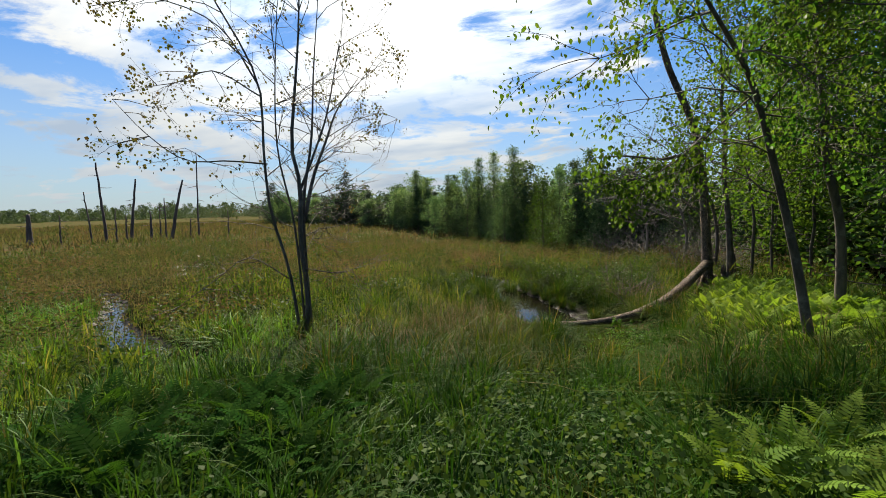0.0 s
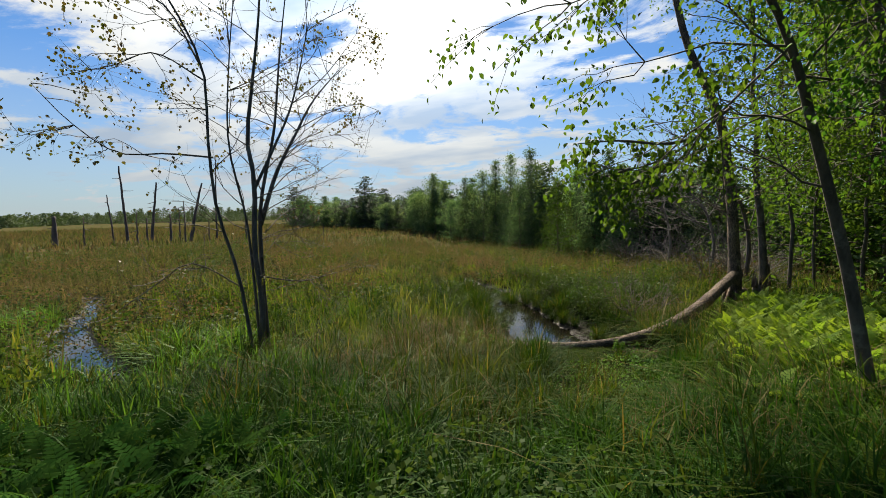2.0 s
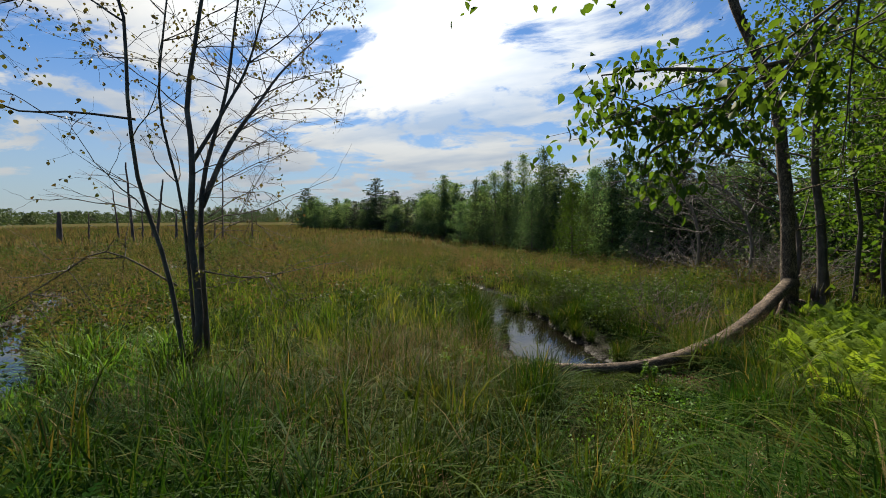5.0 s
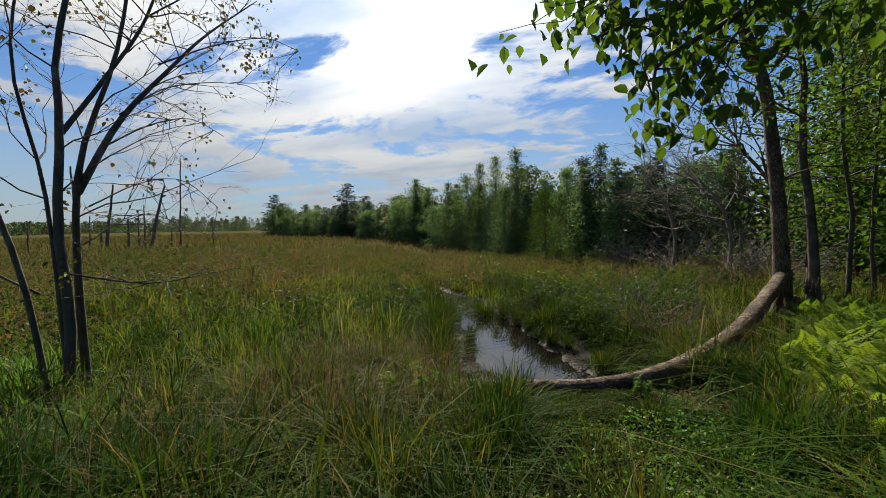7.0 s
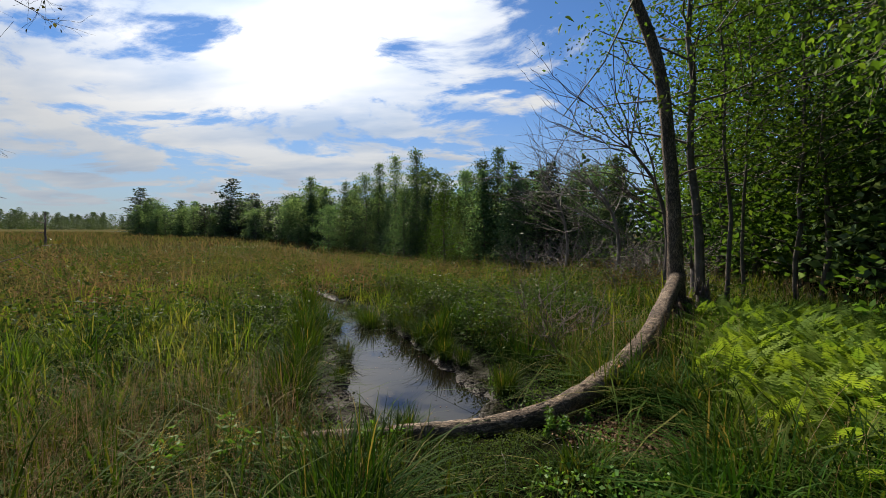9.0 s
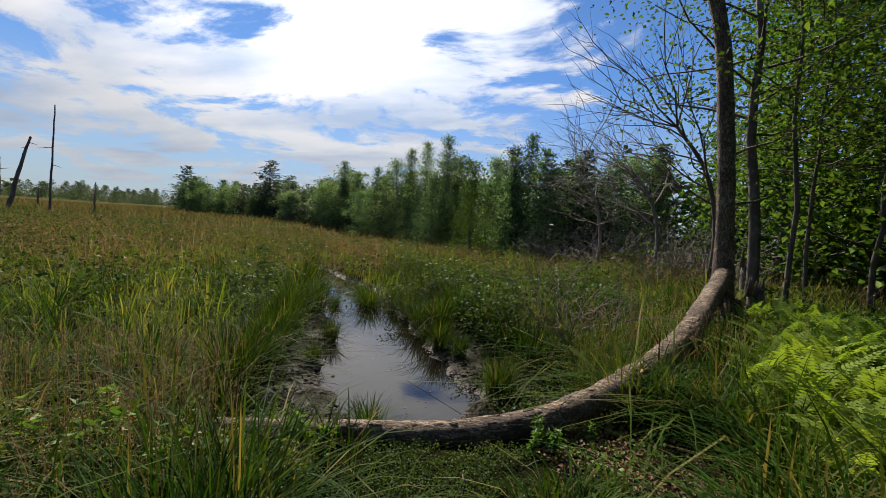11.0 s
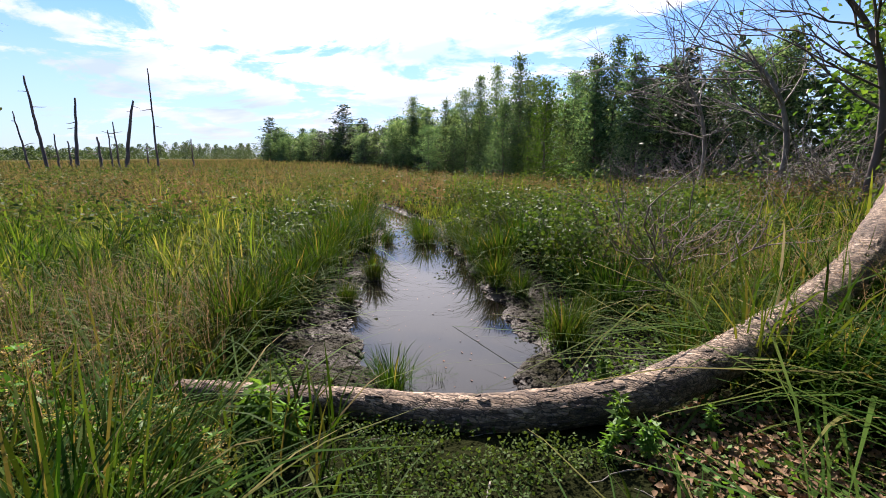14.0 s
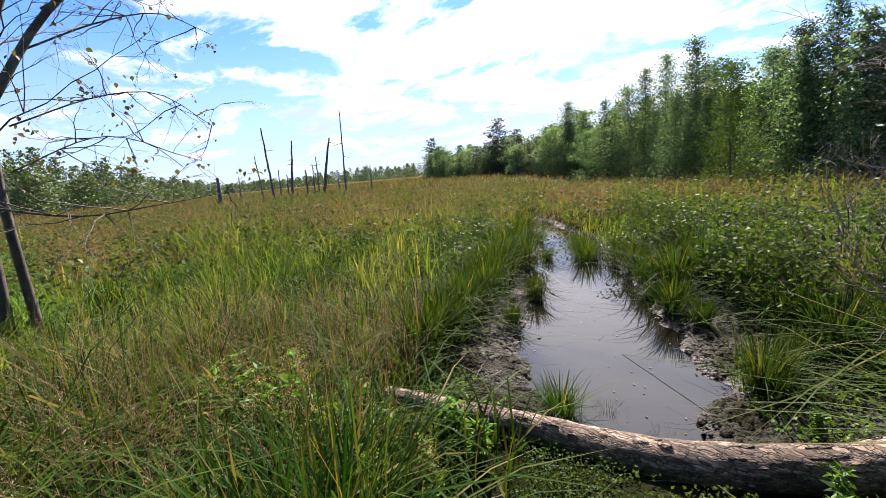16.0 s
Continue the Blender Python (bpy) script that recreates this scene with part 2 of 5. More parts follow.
def ground_material():
    m, nt, bsdf, out = material("marsh_soil")
    geo = nt.nodes.new("ShaderNodeNewGeometry")
    sep = nt.nodes.new("ShaderNodeSeparateXYZ")
    links(nt, (geo.outputs["Position"], sep.inputs[0]))
    n1, n2, n3 = noise_node(nt, 0.35, 5.0), noise_node(nt, 9.0, 6.0, 0.7), noise_node(nt, 45.0, 3.0)
    # dark turf soil, taken near black to paint the shade between grass blades
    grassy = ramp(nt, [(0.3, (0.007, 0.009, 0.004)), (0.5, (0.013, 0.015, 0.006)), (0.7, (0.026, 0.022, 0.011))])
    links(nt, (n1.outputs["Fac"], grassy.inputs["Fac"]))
    mud = ramp(nt, [(0.3, (0.008, 0.006, 0.0045)), (0.55, (0.019, 0.014, 0.010)), (0.78, (0.045, 0.036, 0.028))])
    links(nt, (n2.outputs["Fac"], mud.inputs["Fac"]))
    wet = nt.nodes.new("ShaderNodeMapRange")  # bare mud lies low, by the water
    wet.inputs["From Min"].default_value, wet.inputs["From Max"].default_value = 0.03, 0.085
    dry = nt.nodes.new("ShaderNodeMapRange")  # the open marsh beyond is turf
    dry.inputs["From Min"].default_value, dry.inputs["From Max"].default_value = 10.5, 13.0
    most = nt.nodes.new("ShaderNodeMath"); most.operation = "MAXIMUM"
    links(nt, (sep.outputs["Z"], wet.inputs["Value"]), (sep.outputs["Y"], dry.inputs["Value"]), (wet.outputs[0], most.inputs[0]), (dry.outputs[0], most.inputs[1]))
    col = mix_rgb(nt, most.outputs[0], mud.outputs["Color"], grassy.outputs["Color"])
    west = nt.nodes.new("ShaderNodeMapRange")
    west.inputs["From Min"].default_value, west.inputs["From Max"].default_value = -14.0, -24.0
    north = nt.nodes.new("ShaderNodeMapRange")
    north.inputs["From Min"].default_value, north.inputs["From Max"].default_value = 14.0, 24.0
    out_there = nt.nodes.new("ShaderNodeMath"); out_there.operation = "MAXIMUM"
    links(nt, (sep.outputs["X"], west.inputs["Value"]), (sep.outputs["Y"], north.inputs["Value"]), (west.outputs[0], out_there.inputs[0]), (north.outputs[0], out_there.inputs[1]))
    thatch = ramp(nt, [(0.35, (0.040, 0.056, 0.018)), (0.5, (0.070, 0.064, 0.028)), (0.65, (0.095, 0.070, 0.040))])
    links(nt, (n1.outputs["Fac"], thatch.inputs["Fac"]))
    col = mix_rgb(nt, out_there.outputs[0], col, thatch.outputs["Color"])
    links(nt, (col, bsdf.inputs["Base Color"]))
    sheen = nt.nodes.new("ShaderNodeMapRange")
    sheen.inputs["To Min"].default_value, sheen.inputs["To Max"].default_value = 0.2, 0.0
    links(nt, (most.outputs[0], sheen.inputs["Value"]), (sheen.outputs[0], bsdf.inputs["Specular IOR Level"]))
    rg = nt.nodes.new("ShaderNodeMapRange")
    rg.inputs["To Min"].default_value, rg.inputs["To Max"].default_value = 0.5, 0.95
    links(nt, (most.outputs[0], rg.inputs["Value"]), (rg.outputs[0], bsdf.inputs["Roughness"]))
    b = nt.nodes.new("ShaderNodeBump")
    b.inputs["Strength"].default_value, b.inputs["Distance"].default_value = 0.9, 0.03
    h = nt.nodes.new("ShaderNodeMath"); h.operation = "ADD"
    links(nt, (n2.outputs["Fac"], h.inputs[0]), (n3.outputs["Fac"], h.inputs[1]), (h.outputs[0], b.inputs["Height"]), (b.outputs[0], bsdf.inputs["Normal"]))
    return m


def water_material():
    m, nt, bsdf, out = material("pond_water")
    bsdf.inputs["Base Color"].default_value = (0.007, 0.006, 0.005, 1)
    bsdf.inputs["Roughness"].default_value = 0.02
    bsdf.inputs["IOR"].default_value = 1.33
    bsdf.inputs["Specular IOR Level"].default_value = 1.0
    n = noise_node(nt, 7.0, 3.0)
    b = nt.nodes.new("ShaderNodeBump")
    b.inputs["Strength"].default_value, b.inputs["Distance"].default_value = 0.03, 0.01
    links(nt, (n.outputs["Fac"], b.inputs["Height"]), (b.outputs[0], bsdf.inputs["Normal"]))
    return m


M_SOIL, M_WATER = ground_material(), water_material()
# sedge near the trail, colour darkened to deepen the shade between blades
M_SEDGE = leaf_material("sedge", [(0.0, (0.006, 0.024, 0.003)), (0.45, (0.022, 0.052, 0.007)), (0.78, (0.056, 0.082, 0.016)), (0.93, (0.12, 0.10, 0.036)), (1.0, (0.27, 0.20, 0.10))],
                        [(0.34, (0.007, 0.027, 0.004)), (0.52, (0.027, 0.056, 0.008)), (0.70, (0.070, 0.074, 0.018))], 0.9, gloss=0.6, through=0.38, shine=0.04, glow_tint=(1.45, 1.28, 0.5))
# the same sedge without that darkening, for the open marsh
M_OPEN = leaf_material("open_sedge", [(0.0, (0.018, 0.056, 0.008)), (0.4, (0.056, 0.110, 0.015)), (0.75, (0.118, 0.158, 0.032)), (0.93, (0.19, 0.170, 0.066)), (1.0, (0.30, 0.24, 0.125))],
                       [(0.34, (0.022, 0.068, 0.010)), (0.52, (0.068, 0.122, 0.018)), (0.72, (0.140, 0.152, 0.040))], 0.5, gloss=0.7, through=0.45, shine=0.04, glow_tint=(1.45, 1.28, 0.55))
M_RUSSET = leaf_material("russet_sedge", [(0.0, (0.034, 0.070, 0.017)), (0.4, (0.085, 0.090, 0.034)), (0.8, (0.135, 0.096, 0.056)), (1.0, (0.21, 0.15, 0.10))],
                         [(0.36, (0.032, 0.078, 0.017)), (0.5, (0.092, 0.092, 0.030)), (0.62, (0.14, 0.090, 0.054))], 0.28, patch_mix=0.6, gloss=0.8, through=0.42, shine=0.0, glow_tint=(1.1, 0.98, 0.68))
M_STRAW = leaf_material("seed_heads", [(0.0, (0.15, 0.10, 0.068)), (1.0, (0.30, 0.22, 0.145))], [(0.4, (0.16, 0.10, 0.07)), (0.6, (0.26, 0.18, 0.115))], 2.0, 0.8, 0.25, glow_tint=(1.15, 1.0, 0.7))
M_FERN = leaf_material("fern", [(0.0, (0.10, 0.175, 0.026)), (1.0, (0.17, 0.25, 0.042))], [(0.4, (0.09, 0.155, 0.024)), (0.65, (0.18, 0.25, 0.05))], 1.2, 0.65, 0.48, shine=0.04)
# the same fern as M_FERN, its colour darkened for the shaded left bank
M_SHADEFERN = leaf_material("shaded_fern", [(0.0, (0.016, 0.048, 0.009)), (1.0, (0.045, 0.095, 0.018))], [(0.4, (0.016, 0.048, 0.009)), (0.65, (0.045, 0.095, 0.018))], 1.5, 0.7, 0.38, shine=0.0)
# lush green of the bank, darkened in colour for the shade there
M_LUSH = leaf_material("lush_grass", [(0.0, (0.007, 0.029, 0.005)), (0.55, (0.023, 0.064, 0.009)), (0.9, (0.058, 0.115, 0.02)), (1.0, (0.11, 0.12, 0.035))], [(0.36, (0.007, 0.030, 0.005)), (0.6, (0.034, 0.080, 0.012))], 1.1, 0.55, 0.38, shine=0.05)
M_LEAF = leaf_material("broad_leaves", [(0.0, (0.044, 0.105, 0.019)), (0.7, (0.078, 0.160, 0.029)), (1.0, (0.135, 0.205, 0.038))], [(0.4, (0.045, 0.11, 0.019)), (0.65, (0.098, 0.168, 0.030))], 0.5, through=0.54, spread=(0.7, 1.4), hues=(0.485, 0.52), shine=0.12)
M_WOODLEAF = leaf_material("woodland_leaves", [(0.0, (0.026, 0.066, 0.013)), (0.7, (0.056, 0.115, 0.023)), (1.0, (0.115, 0.165, 0.034))], [(0.4, (0.026, 0.066, 0.013)), (0.6, (0.082, 0.132, 0.027))], 0.9, 0.7, 0.5, spread=(0.65, 1.3), hues=(0.485, 0.52), shine=0.03)
# paled and blued for haze, tones spread wide for sunlit and shaded clumps
M_FOREST = leaf_material("hazed_forest_leaves", [(0.0, (0.022, 0.048, 0.022)), (0.5, (0.085, 0.140, 0.070)), (0.85, (0.150, 0.210, 0.105)), (1.0, (0.24, 0.30, 0.15))], [(0.38, (0.024, 0.052, 0.026)), (0.52, (0.105, 0.160, 0.085)), (0.66, (0.185, 0.240, 0.125))], 0.9, 0.8, 0.42, spread=(0.55, 1.6), hues=(0.48, 0.53), shine=0.0, glow_tint=(1.2, 1.25, 0.65))
M_NEEDLE = leaf_material("needles", [(0.0, (0.018, 0.040, 0.020)), (1.0, (0.040, 0.068, 0.032))], [(0.4, (0.020, 0.040, 0.020)), (0.65, (0.040, 0.064, 0.032))], 0.5, 0.55, 0.15)
M_AUTUMN = leaf_material("turning_leaves", [(0.0, (0.07, 0.10, 0.02)), (0.5, (0.13, 0.12, 0.035)), (1.0, (0.15, 0.075, 0.04))], [(0.4, (0.08, 0.10, 0.025)), (0.6, (0.13, 0.10, 0.04))], 0.8, 0.55, 0.35, glow_tint=(1.15, 1.1, 0.6))
M_HERB = leaf_material("herb_leaves", [(0.0, (0.05, 0.12, 0.02)), (1.0, (0.10, 0.20, 0.04))], [(0.4, (0.05, 0.13, 0.02)), (0.6, (0.11, 0.18, 0.04))], 1.5)
M_GOLD = leaf_material("goldenrod_bloom", [(0.0, (0.20, 0.16, 0.05)), (1.0, (0.34, 0.27, 0.09))], [(0.4, (0.20, 0.15, 0.05)), (0.6, (0.30, 0.24, 0.08))], 3.0, 0.8, 0.3)
M_SHRUB = leaf_material("shrub_leaves", [(0.0, (0.024, 0.050, 0.013)), (1.0, (0.068, 0.104, 0.028))], [(0.4, (0.024, 0.052, 0.013)), (0.65, (0.070, 0.098, 0.028))], 1.2, shine=0.05, through=0.36)
M_LITTER = leaf_material("dead_leaves", [(0.0, (0.05, 0.026, 0.014)), (0.6, (0.12, 0.065, 0.036)), (1.0, (0.25, 0.15, 0.085))], [(0.4, (0.06, 0.032, 0.018)), (0.6, (0.15, 0.085, 0.05))], 3.0, 0.75, 0.12, glow_tint=(1, 0.8, 0.6))
M_BARK = bark_material("smooth_bark", (0.030, 0.023, 0.018), (0.11, 0.09, 0.07), 11.0, (0.16, 0.15, 0.12))
M_ROUGH = scaly_bark("flaky_trunk_bark", 0, (0.8, 0.8, 0.22), (0.85, 0.78, 0.70))
M_LOG = scaly_bark("scaly_log_bark", -28, (0.13, 0.75, 1.2), (0.85, 0.80, 0.75))
M_GREY = bark_material("bleached_deadwood", (0.06, 0.052, 0.046), (0.20, 0.18, 0.16), 12.0)
M_SNAG = bark_material("dark_snag", (0.035, 0.027, 0.024), (0.13, 0.10, 0.09), 5.0)
M_WOOD, _nt, _b, _o = material("torn_wood")
_b.inputs["Roughness"].default_value = 0.8
_n = noise_node(_nt, 14.0, 5.0, 0.6, (1, 1, 0.3))
_r = ramp(_nt, [(0.3, (0.25, 0.09, 0.045)), (0.7, (0.48, 0.22, 0.12))])
links(_nt, (_n.outputs["Fac"], _r.inputs["Fac"]), (_r.outputs["Color"], _b.inputs["Base Color"]))
M_FARWOOD = leaf_material("distant_leaves", [(0.0, (0.05, 0.085, 0.035)), (1.0, (0.09, 0.125, 0.05))], [(0.4, (0.05, 0.08, 0.04)), (0.6, (0.09, 0.12, 0.055))], 0.05, 0.7, 0.2)

# ---- mesh helpers ----
RNG = np.random.default_rng(7)


def mesh_from(name, verts, sizes, loops, mat, smooth=True):
    """A mesh from flat arrays: corners, polygon sizes and their corner numbers."""
    me = bpy.data.meshes.new(name)
    verts, sizes, loops = np.asarray(verts, np.float32), np.asarray(sizes, np.int32), np.asarray(loops, np.int32)
    me.vertices.add(len(verts))
    me.vertices.foreach_set("co", verts.ravel())
    me.loops.add(len(loops))
    me.loops.foreach_set("vertex_index", loops)
    me.polygons.add(len(sizes))
    me.polygons.foreach_set("loop_start", np.r_[0, np.cumsum(sizes)[:-1]].astype(np.int32))
    me.polygons.foreach_set("use_smooth", np.full(len(sizes), smooth))
    me.update(calc_edges=True)
    me.materials.append(mat)
    return me


class Soup:
    """Gathers polygons of one part."""

    def __init__(self):
        self.v, self.s, self.l, self.n = [], [], [], 0

    def add(self, verts, sizes, loops):
        self.v.append(np.asarray(verts, float).reshape(-1, 3))
        self.s.append(np.asarray(sizes))
        self.l.append(np.asarray(loops) + self.n)
        self.n += len(self.v[-1])

    def tube(self, pts, radii, sides=7, rough=0.0, cap=True):
        pts, radii = np.asarray(pts, float), np.asarray(radii, float)
        n = len(pts)
        tan = np.gradient(pts, axis=0)
        tan /= np.linalg.norm(tan, axis=1)[:, None] + 1e-9
        ref = np.array([0.31, 0.95, 0.05]) if abs(tan[:, 2]).mean() > 0.5 else np.array([0.05, 0.1, 1.0])
        a = np.cross(tan, ref)
        a /= np.linalg.norm(a, axis=1)[:, None] + 1e-9
        b = np.cross(tan, a)
        ang = np.linspace(0, 2 * np.pi, sides, endpoint=False)
        rr = radii[:, None] * (1 + rough * RNG.uniform(-1, 1, (n, sides)))
        ring = pts[:, None] + rr[..., None] * (a[:, None] * np.cos(ang)[None, :, None] + b[:, None] * np.sin(ang)[None, :, None])
        i, j = np.meshgrid(np.arange(n - 1), np.arange(sides), indexing="ij")
        k = (j + 1) % sides
        q = np.stack([i * sides + j, i * sides + k, (i + 1) * sides + k, (i + 1) * sides + j], -1).reshape(-1, 4)
        sizes, loops = [4] * len(q), list(q.ravel())
        if cap:
            sizes += [sides, sides]
            loops += list(range(sides))[::-1] + list(range((n - 1) * sides, n * sides))
        self.add(ring, sizes, loops)

    def leaves(self, at, size, droop=0.3, narrow=0.55, fold=0.12):
        """Leaf blades, six-cornered and slightly folded, hung at the given points."""
        at = np.asarray(at, float).reshape(-1, 3)
        n = len(at)
        if not n:
            return
        size = np.broadcast_to(size, n) * RNG.uniform(0.7, 1.25, n)
        yaw = RNG.uniform(0, 2 * np.pi, n)
        pitch = RNG.normal(-droop, 0.45, n)
        along = np.stack([np.cos(yaw) * np.cos(pitch), np.sin(yaw) * np.cos(pitch), np.sin(pitch)], -1)
        side = np.cross(along, RNG.normal(0, 1, (n, 3)))
        side /= np.linalg.norm(side, axis=1)[:, None]
        up = np.cross(side, along)
        s = size[:, None]
        w = s * narrow * 0.5
        v = np.stack([at, at + along * s * 0.4 + side * w + up * s * fold, at + along * s, at + along * s * 0.4 - side * w + up * s * fold], 1)
        self.add(v, np.full(n, 4), np.arange(4 * n))

    def ovals(self, at, size, droop=0.3, narrow=0.6, fold=0.10):
        """Near leaves: ovate, pointed, folded along the midrib."""
        at = np.asarray(at, float).reshape(-1, 3)
        n = len(at)
        s = (np.broadcast_to(size, n) * RNG.uniform(0.6, 1.25, n))[:, None]
        yaw, pitch = RNG.uniform(0, 2 * np.pi, n), RNG.normal(-droop, 0.4, n)
        along = np.stack([np.cos(yaw) * np.cos(pitch), np.sin(yaw) * np.cos(pitch), np.sin(pitch)], -1)
        side = np.cross(along, RNG.normal(0, 0.5, (n, 3)) + np.array([0, 0, 1.0]))
        side /= np.linalg.norm(side, axis=1)[:, None] + 1e-9
        up = np.cross(side, along)
        w = s * narrow * 0.5
        v = np.stack([at, at + along * s * 0.25 + side * w * 0.85 + up * s * fold, at + along * s * 0.55 + side * w + up * s * fold, at + along * s - up * s * 0.12,
                      at + along * s * 0.55 - side * w + up * s * fold, at + along * s * 0.25 - side * w * 0.85 + up * s * fold], 1)
        f = np.array([0, 1, 2, 3, 0, 3, 4, 5])
        self.add(v, np.full(2 * n, 4), (np.arange(n)[:, None] * 6 + f).ravel())

    def blades(self, at, height, lean, width, heading=None):
        """Grass blades that arch over: three levels and a tip."""
        at = np.asarray(at, float).reshape(-1, 3)
        n = len(at)
        yaw = RNG.uniform(0, 2 * np.pi, n) if heading is None else heading
        d = np.stack([np.cos(yaw), np.sin(yaw), np.zeros(n)], -1)
        turn = yaw + np.pi / 2 + RNG.normal(0, 0.5, n)
        w = np.stack([np.cos(turn), np.sin(turn), np.zeros(n)], -1) * np.asarray(width).reshape(-1, 1) * 0.5
        h, le = np.broadcast_to(height, n)[:, None], np.broadcast_to(lean, n)[:, None]
        lv = []
        for t, k in ((0.0, 0.8), (0.45, 1.0), (0.8, 0.65)):
            c = at + d * h * le * t * t + np.array([0, 0, 1.0]) * h * (t - 0.33 * le * t * t * t)
            lv += [c - w * k, c + w * k]
        lv.append(at + d * h * le + np.array([0, 0, 1.0]) * h * (1 - 0.33 * le))
        v = np.stack(lv, 1)
        f = np.array([0, 1, 3, 2, 2, 3, 5, 4, 4, 5, 6])
        loops = (np.arange(n)[:, None] * 7 + f).ravel()
        self.add(v, np.tile([4, 4, 3], n), loops)

    def mesh(self, name, mat, smooth=True):
        return mesh_from(name, np.concatenate(self.v), np.concatenate(self.s), np.concatenate(self.l), mat, smooth)


def part(name, soup, mat, parent, label="", smooth=True):
    ob = new(name, soup.mesh(name, mat, smooth))
    ob.parent = parent
    return tagged(ob, label)


def thing(name, m, label, category, group=""):
    e = new(name)
    e.empty_display_size = 0.2
    e.matrix_world = m
    return tagged(e, label, category, group)


def spline(ctrl, n):
    """A smooth line of n points through the control points."""
    c = np.asarray(ctrl, float)
    d = np.r_[0, np.cumsum(np.linalg.norm(np.diff(c, axis=0), axis=1))]
    t = np.linspace(0, d[-1], n)
    ext = np.vstack([2 * c[0] - c[1], c, 2 * c[-1] - c[-2]])
    de = np.r_[-1e-3 - np.linalg.norm(c[1] - c[0]), d, d[-1] + np.linalg.norm(c[-1] - c[-2])]
    out = []
    for x in t:
        k = min(max(np.searchsorted(d, x, side="right") - 1, 0), len(c) - 2)
        p0, p1, p2, p3 = ext[k], ext[k + 1], ext[k + 2], ext[k + 3]
        h = d[k + 1] - d[k]
        u = (x - d[k]) / h
        m1 = (p2 - p0) / (de[k + 2] - de[k]) * h
        m2 = (p3 - p1) / (de[k + 3] - de[k + 1]) * h
        out.append((2 * u**3 - 3 * u**2 + 1) * p1 + (u**3 - 2 * u**2 + u) * m1 + (-2 * u**3 + 3 * u**2) * p2 + (u**3 - u**2) * m2)
    return np.array(out)


def wander(a, b, n, amount):
    """A crooked line from a to b."""
    a, b = np.asarray(a, float), np.asarray(b, float)
    t = np.linspace(0, 1, n)[:, None]
    off = np.cumsum(RNG.normal(0, 1, (n, 3)), axis=0) * amount
    off -= t * off[-1] + (1 - t) * off[0]
    return a + (b - a) * t + off


# ---- the lie of the land ----
STREAM = np.array([(-0.2, 1.45, 0.46), (-0.62, 1.95, 0.8), (-1.15, 2.95, 0.84), (-1.9, 4.45, 0.72), (-2.5, 5.6, 0.72), (-3.2, 6.75, 0.62), (-4.0, 7.8, 0.42), (-5.2, 9.3, 0.3), (-6.2, 10.4, 0.1)])
SEEP = np.array([(-6.6, -2.75, 0.24), (-8.2, -2.5, 0.36), (-10.7, -1.8, 0.5), (-12.2, -0.9, 0.3), (-13.9, 0.6, 0.2), (-17.0, 2.1, 0.2)])
POOL = np.array([(-17.5, 5.9, 0.3), (-19.0, 8.6, 0.5), (-21.8, 7.6, 0.35)])
FLAT_EAST = np.array([(0.55, 1.55, 0.42), (0.62, 2.3, 0.5), (0.2, 3.1, 0.42), (-0.45, 4.0, 0.3), (-1.2, 5.1, 0.3)])
FLAT_WEST = np.array([(-1.25, 1.0, 0.32), (-1.6, 1.8, 0.34), (-1.95, 2.8, 0.2), (-2.7, 4.4, 0.18)])
LOG_X, LOG_Y = [-1.34, -1.05, -0.8, -0.45, -0.12, 0.16, 0.45, 0.75, 1.05, 1.4, 1.73, 2.25], [0.38, 0.46, 0.53, 0.6, 0.63, 0.68, 0.8, 1.0, 1.33, 1.75, 2.15, 2.85]
TRAIL = np.array([(r[1], r[2], 0.35) for r in PATH[::3]])


def nearness(x, y, line):
    """Distance from a line of (x, y, half width), in half widths and in metres."""
    best, dist = np.full(np.shape(x), 1e9), np.full(np.shape(x), 1e9)
    for (x0, y0, w0), (x1, y1, w1) in zip(line[:-1], line[1:]):
        dx, dy = x1 - x0, y1 - y0
        t = np.clip(((x - x0) * dx + (y - y0) * dy) / (dx * dx + dy * dy + 1e-9), 0, 1)
        d = np.hypot(x - x0 - t * dx, y - y0 - t * dy)
        best, dist = np.minimum(best, d / (w0 + t * (w1 - w0))), np.minimum(dist, d)
    return best, dist


def step(a, b, x):
    t = np.clip((x - a) / (b - a), 0, 1)
    return t * t * (3 - 2 * t)


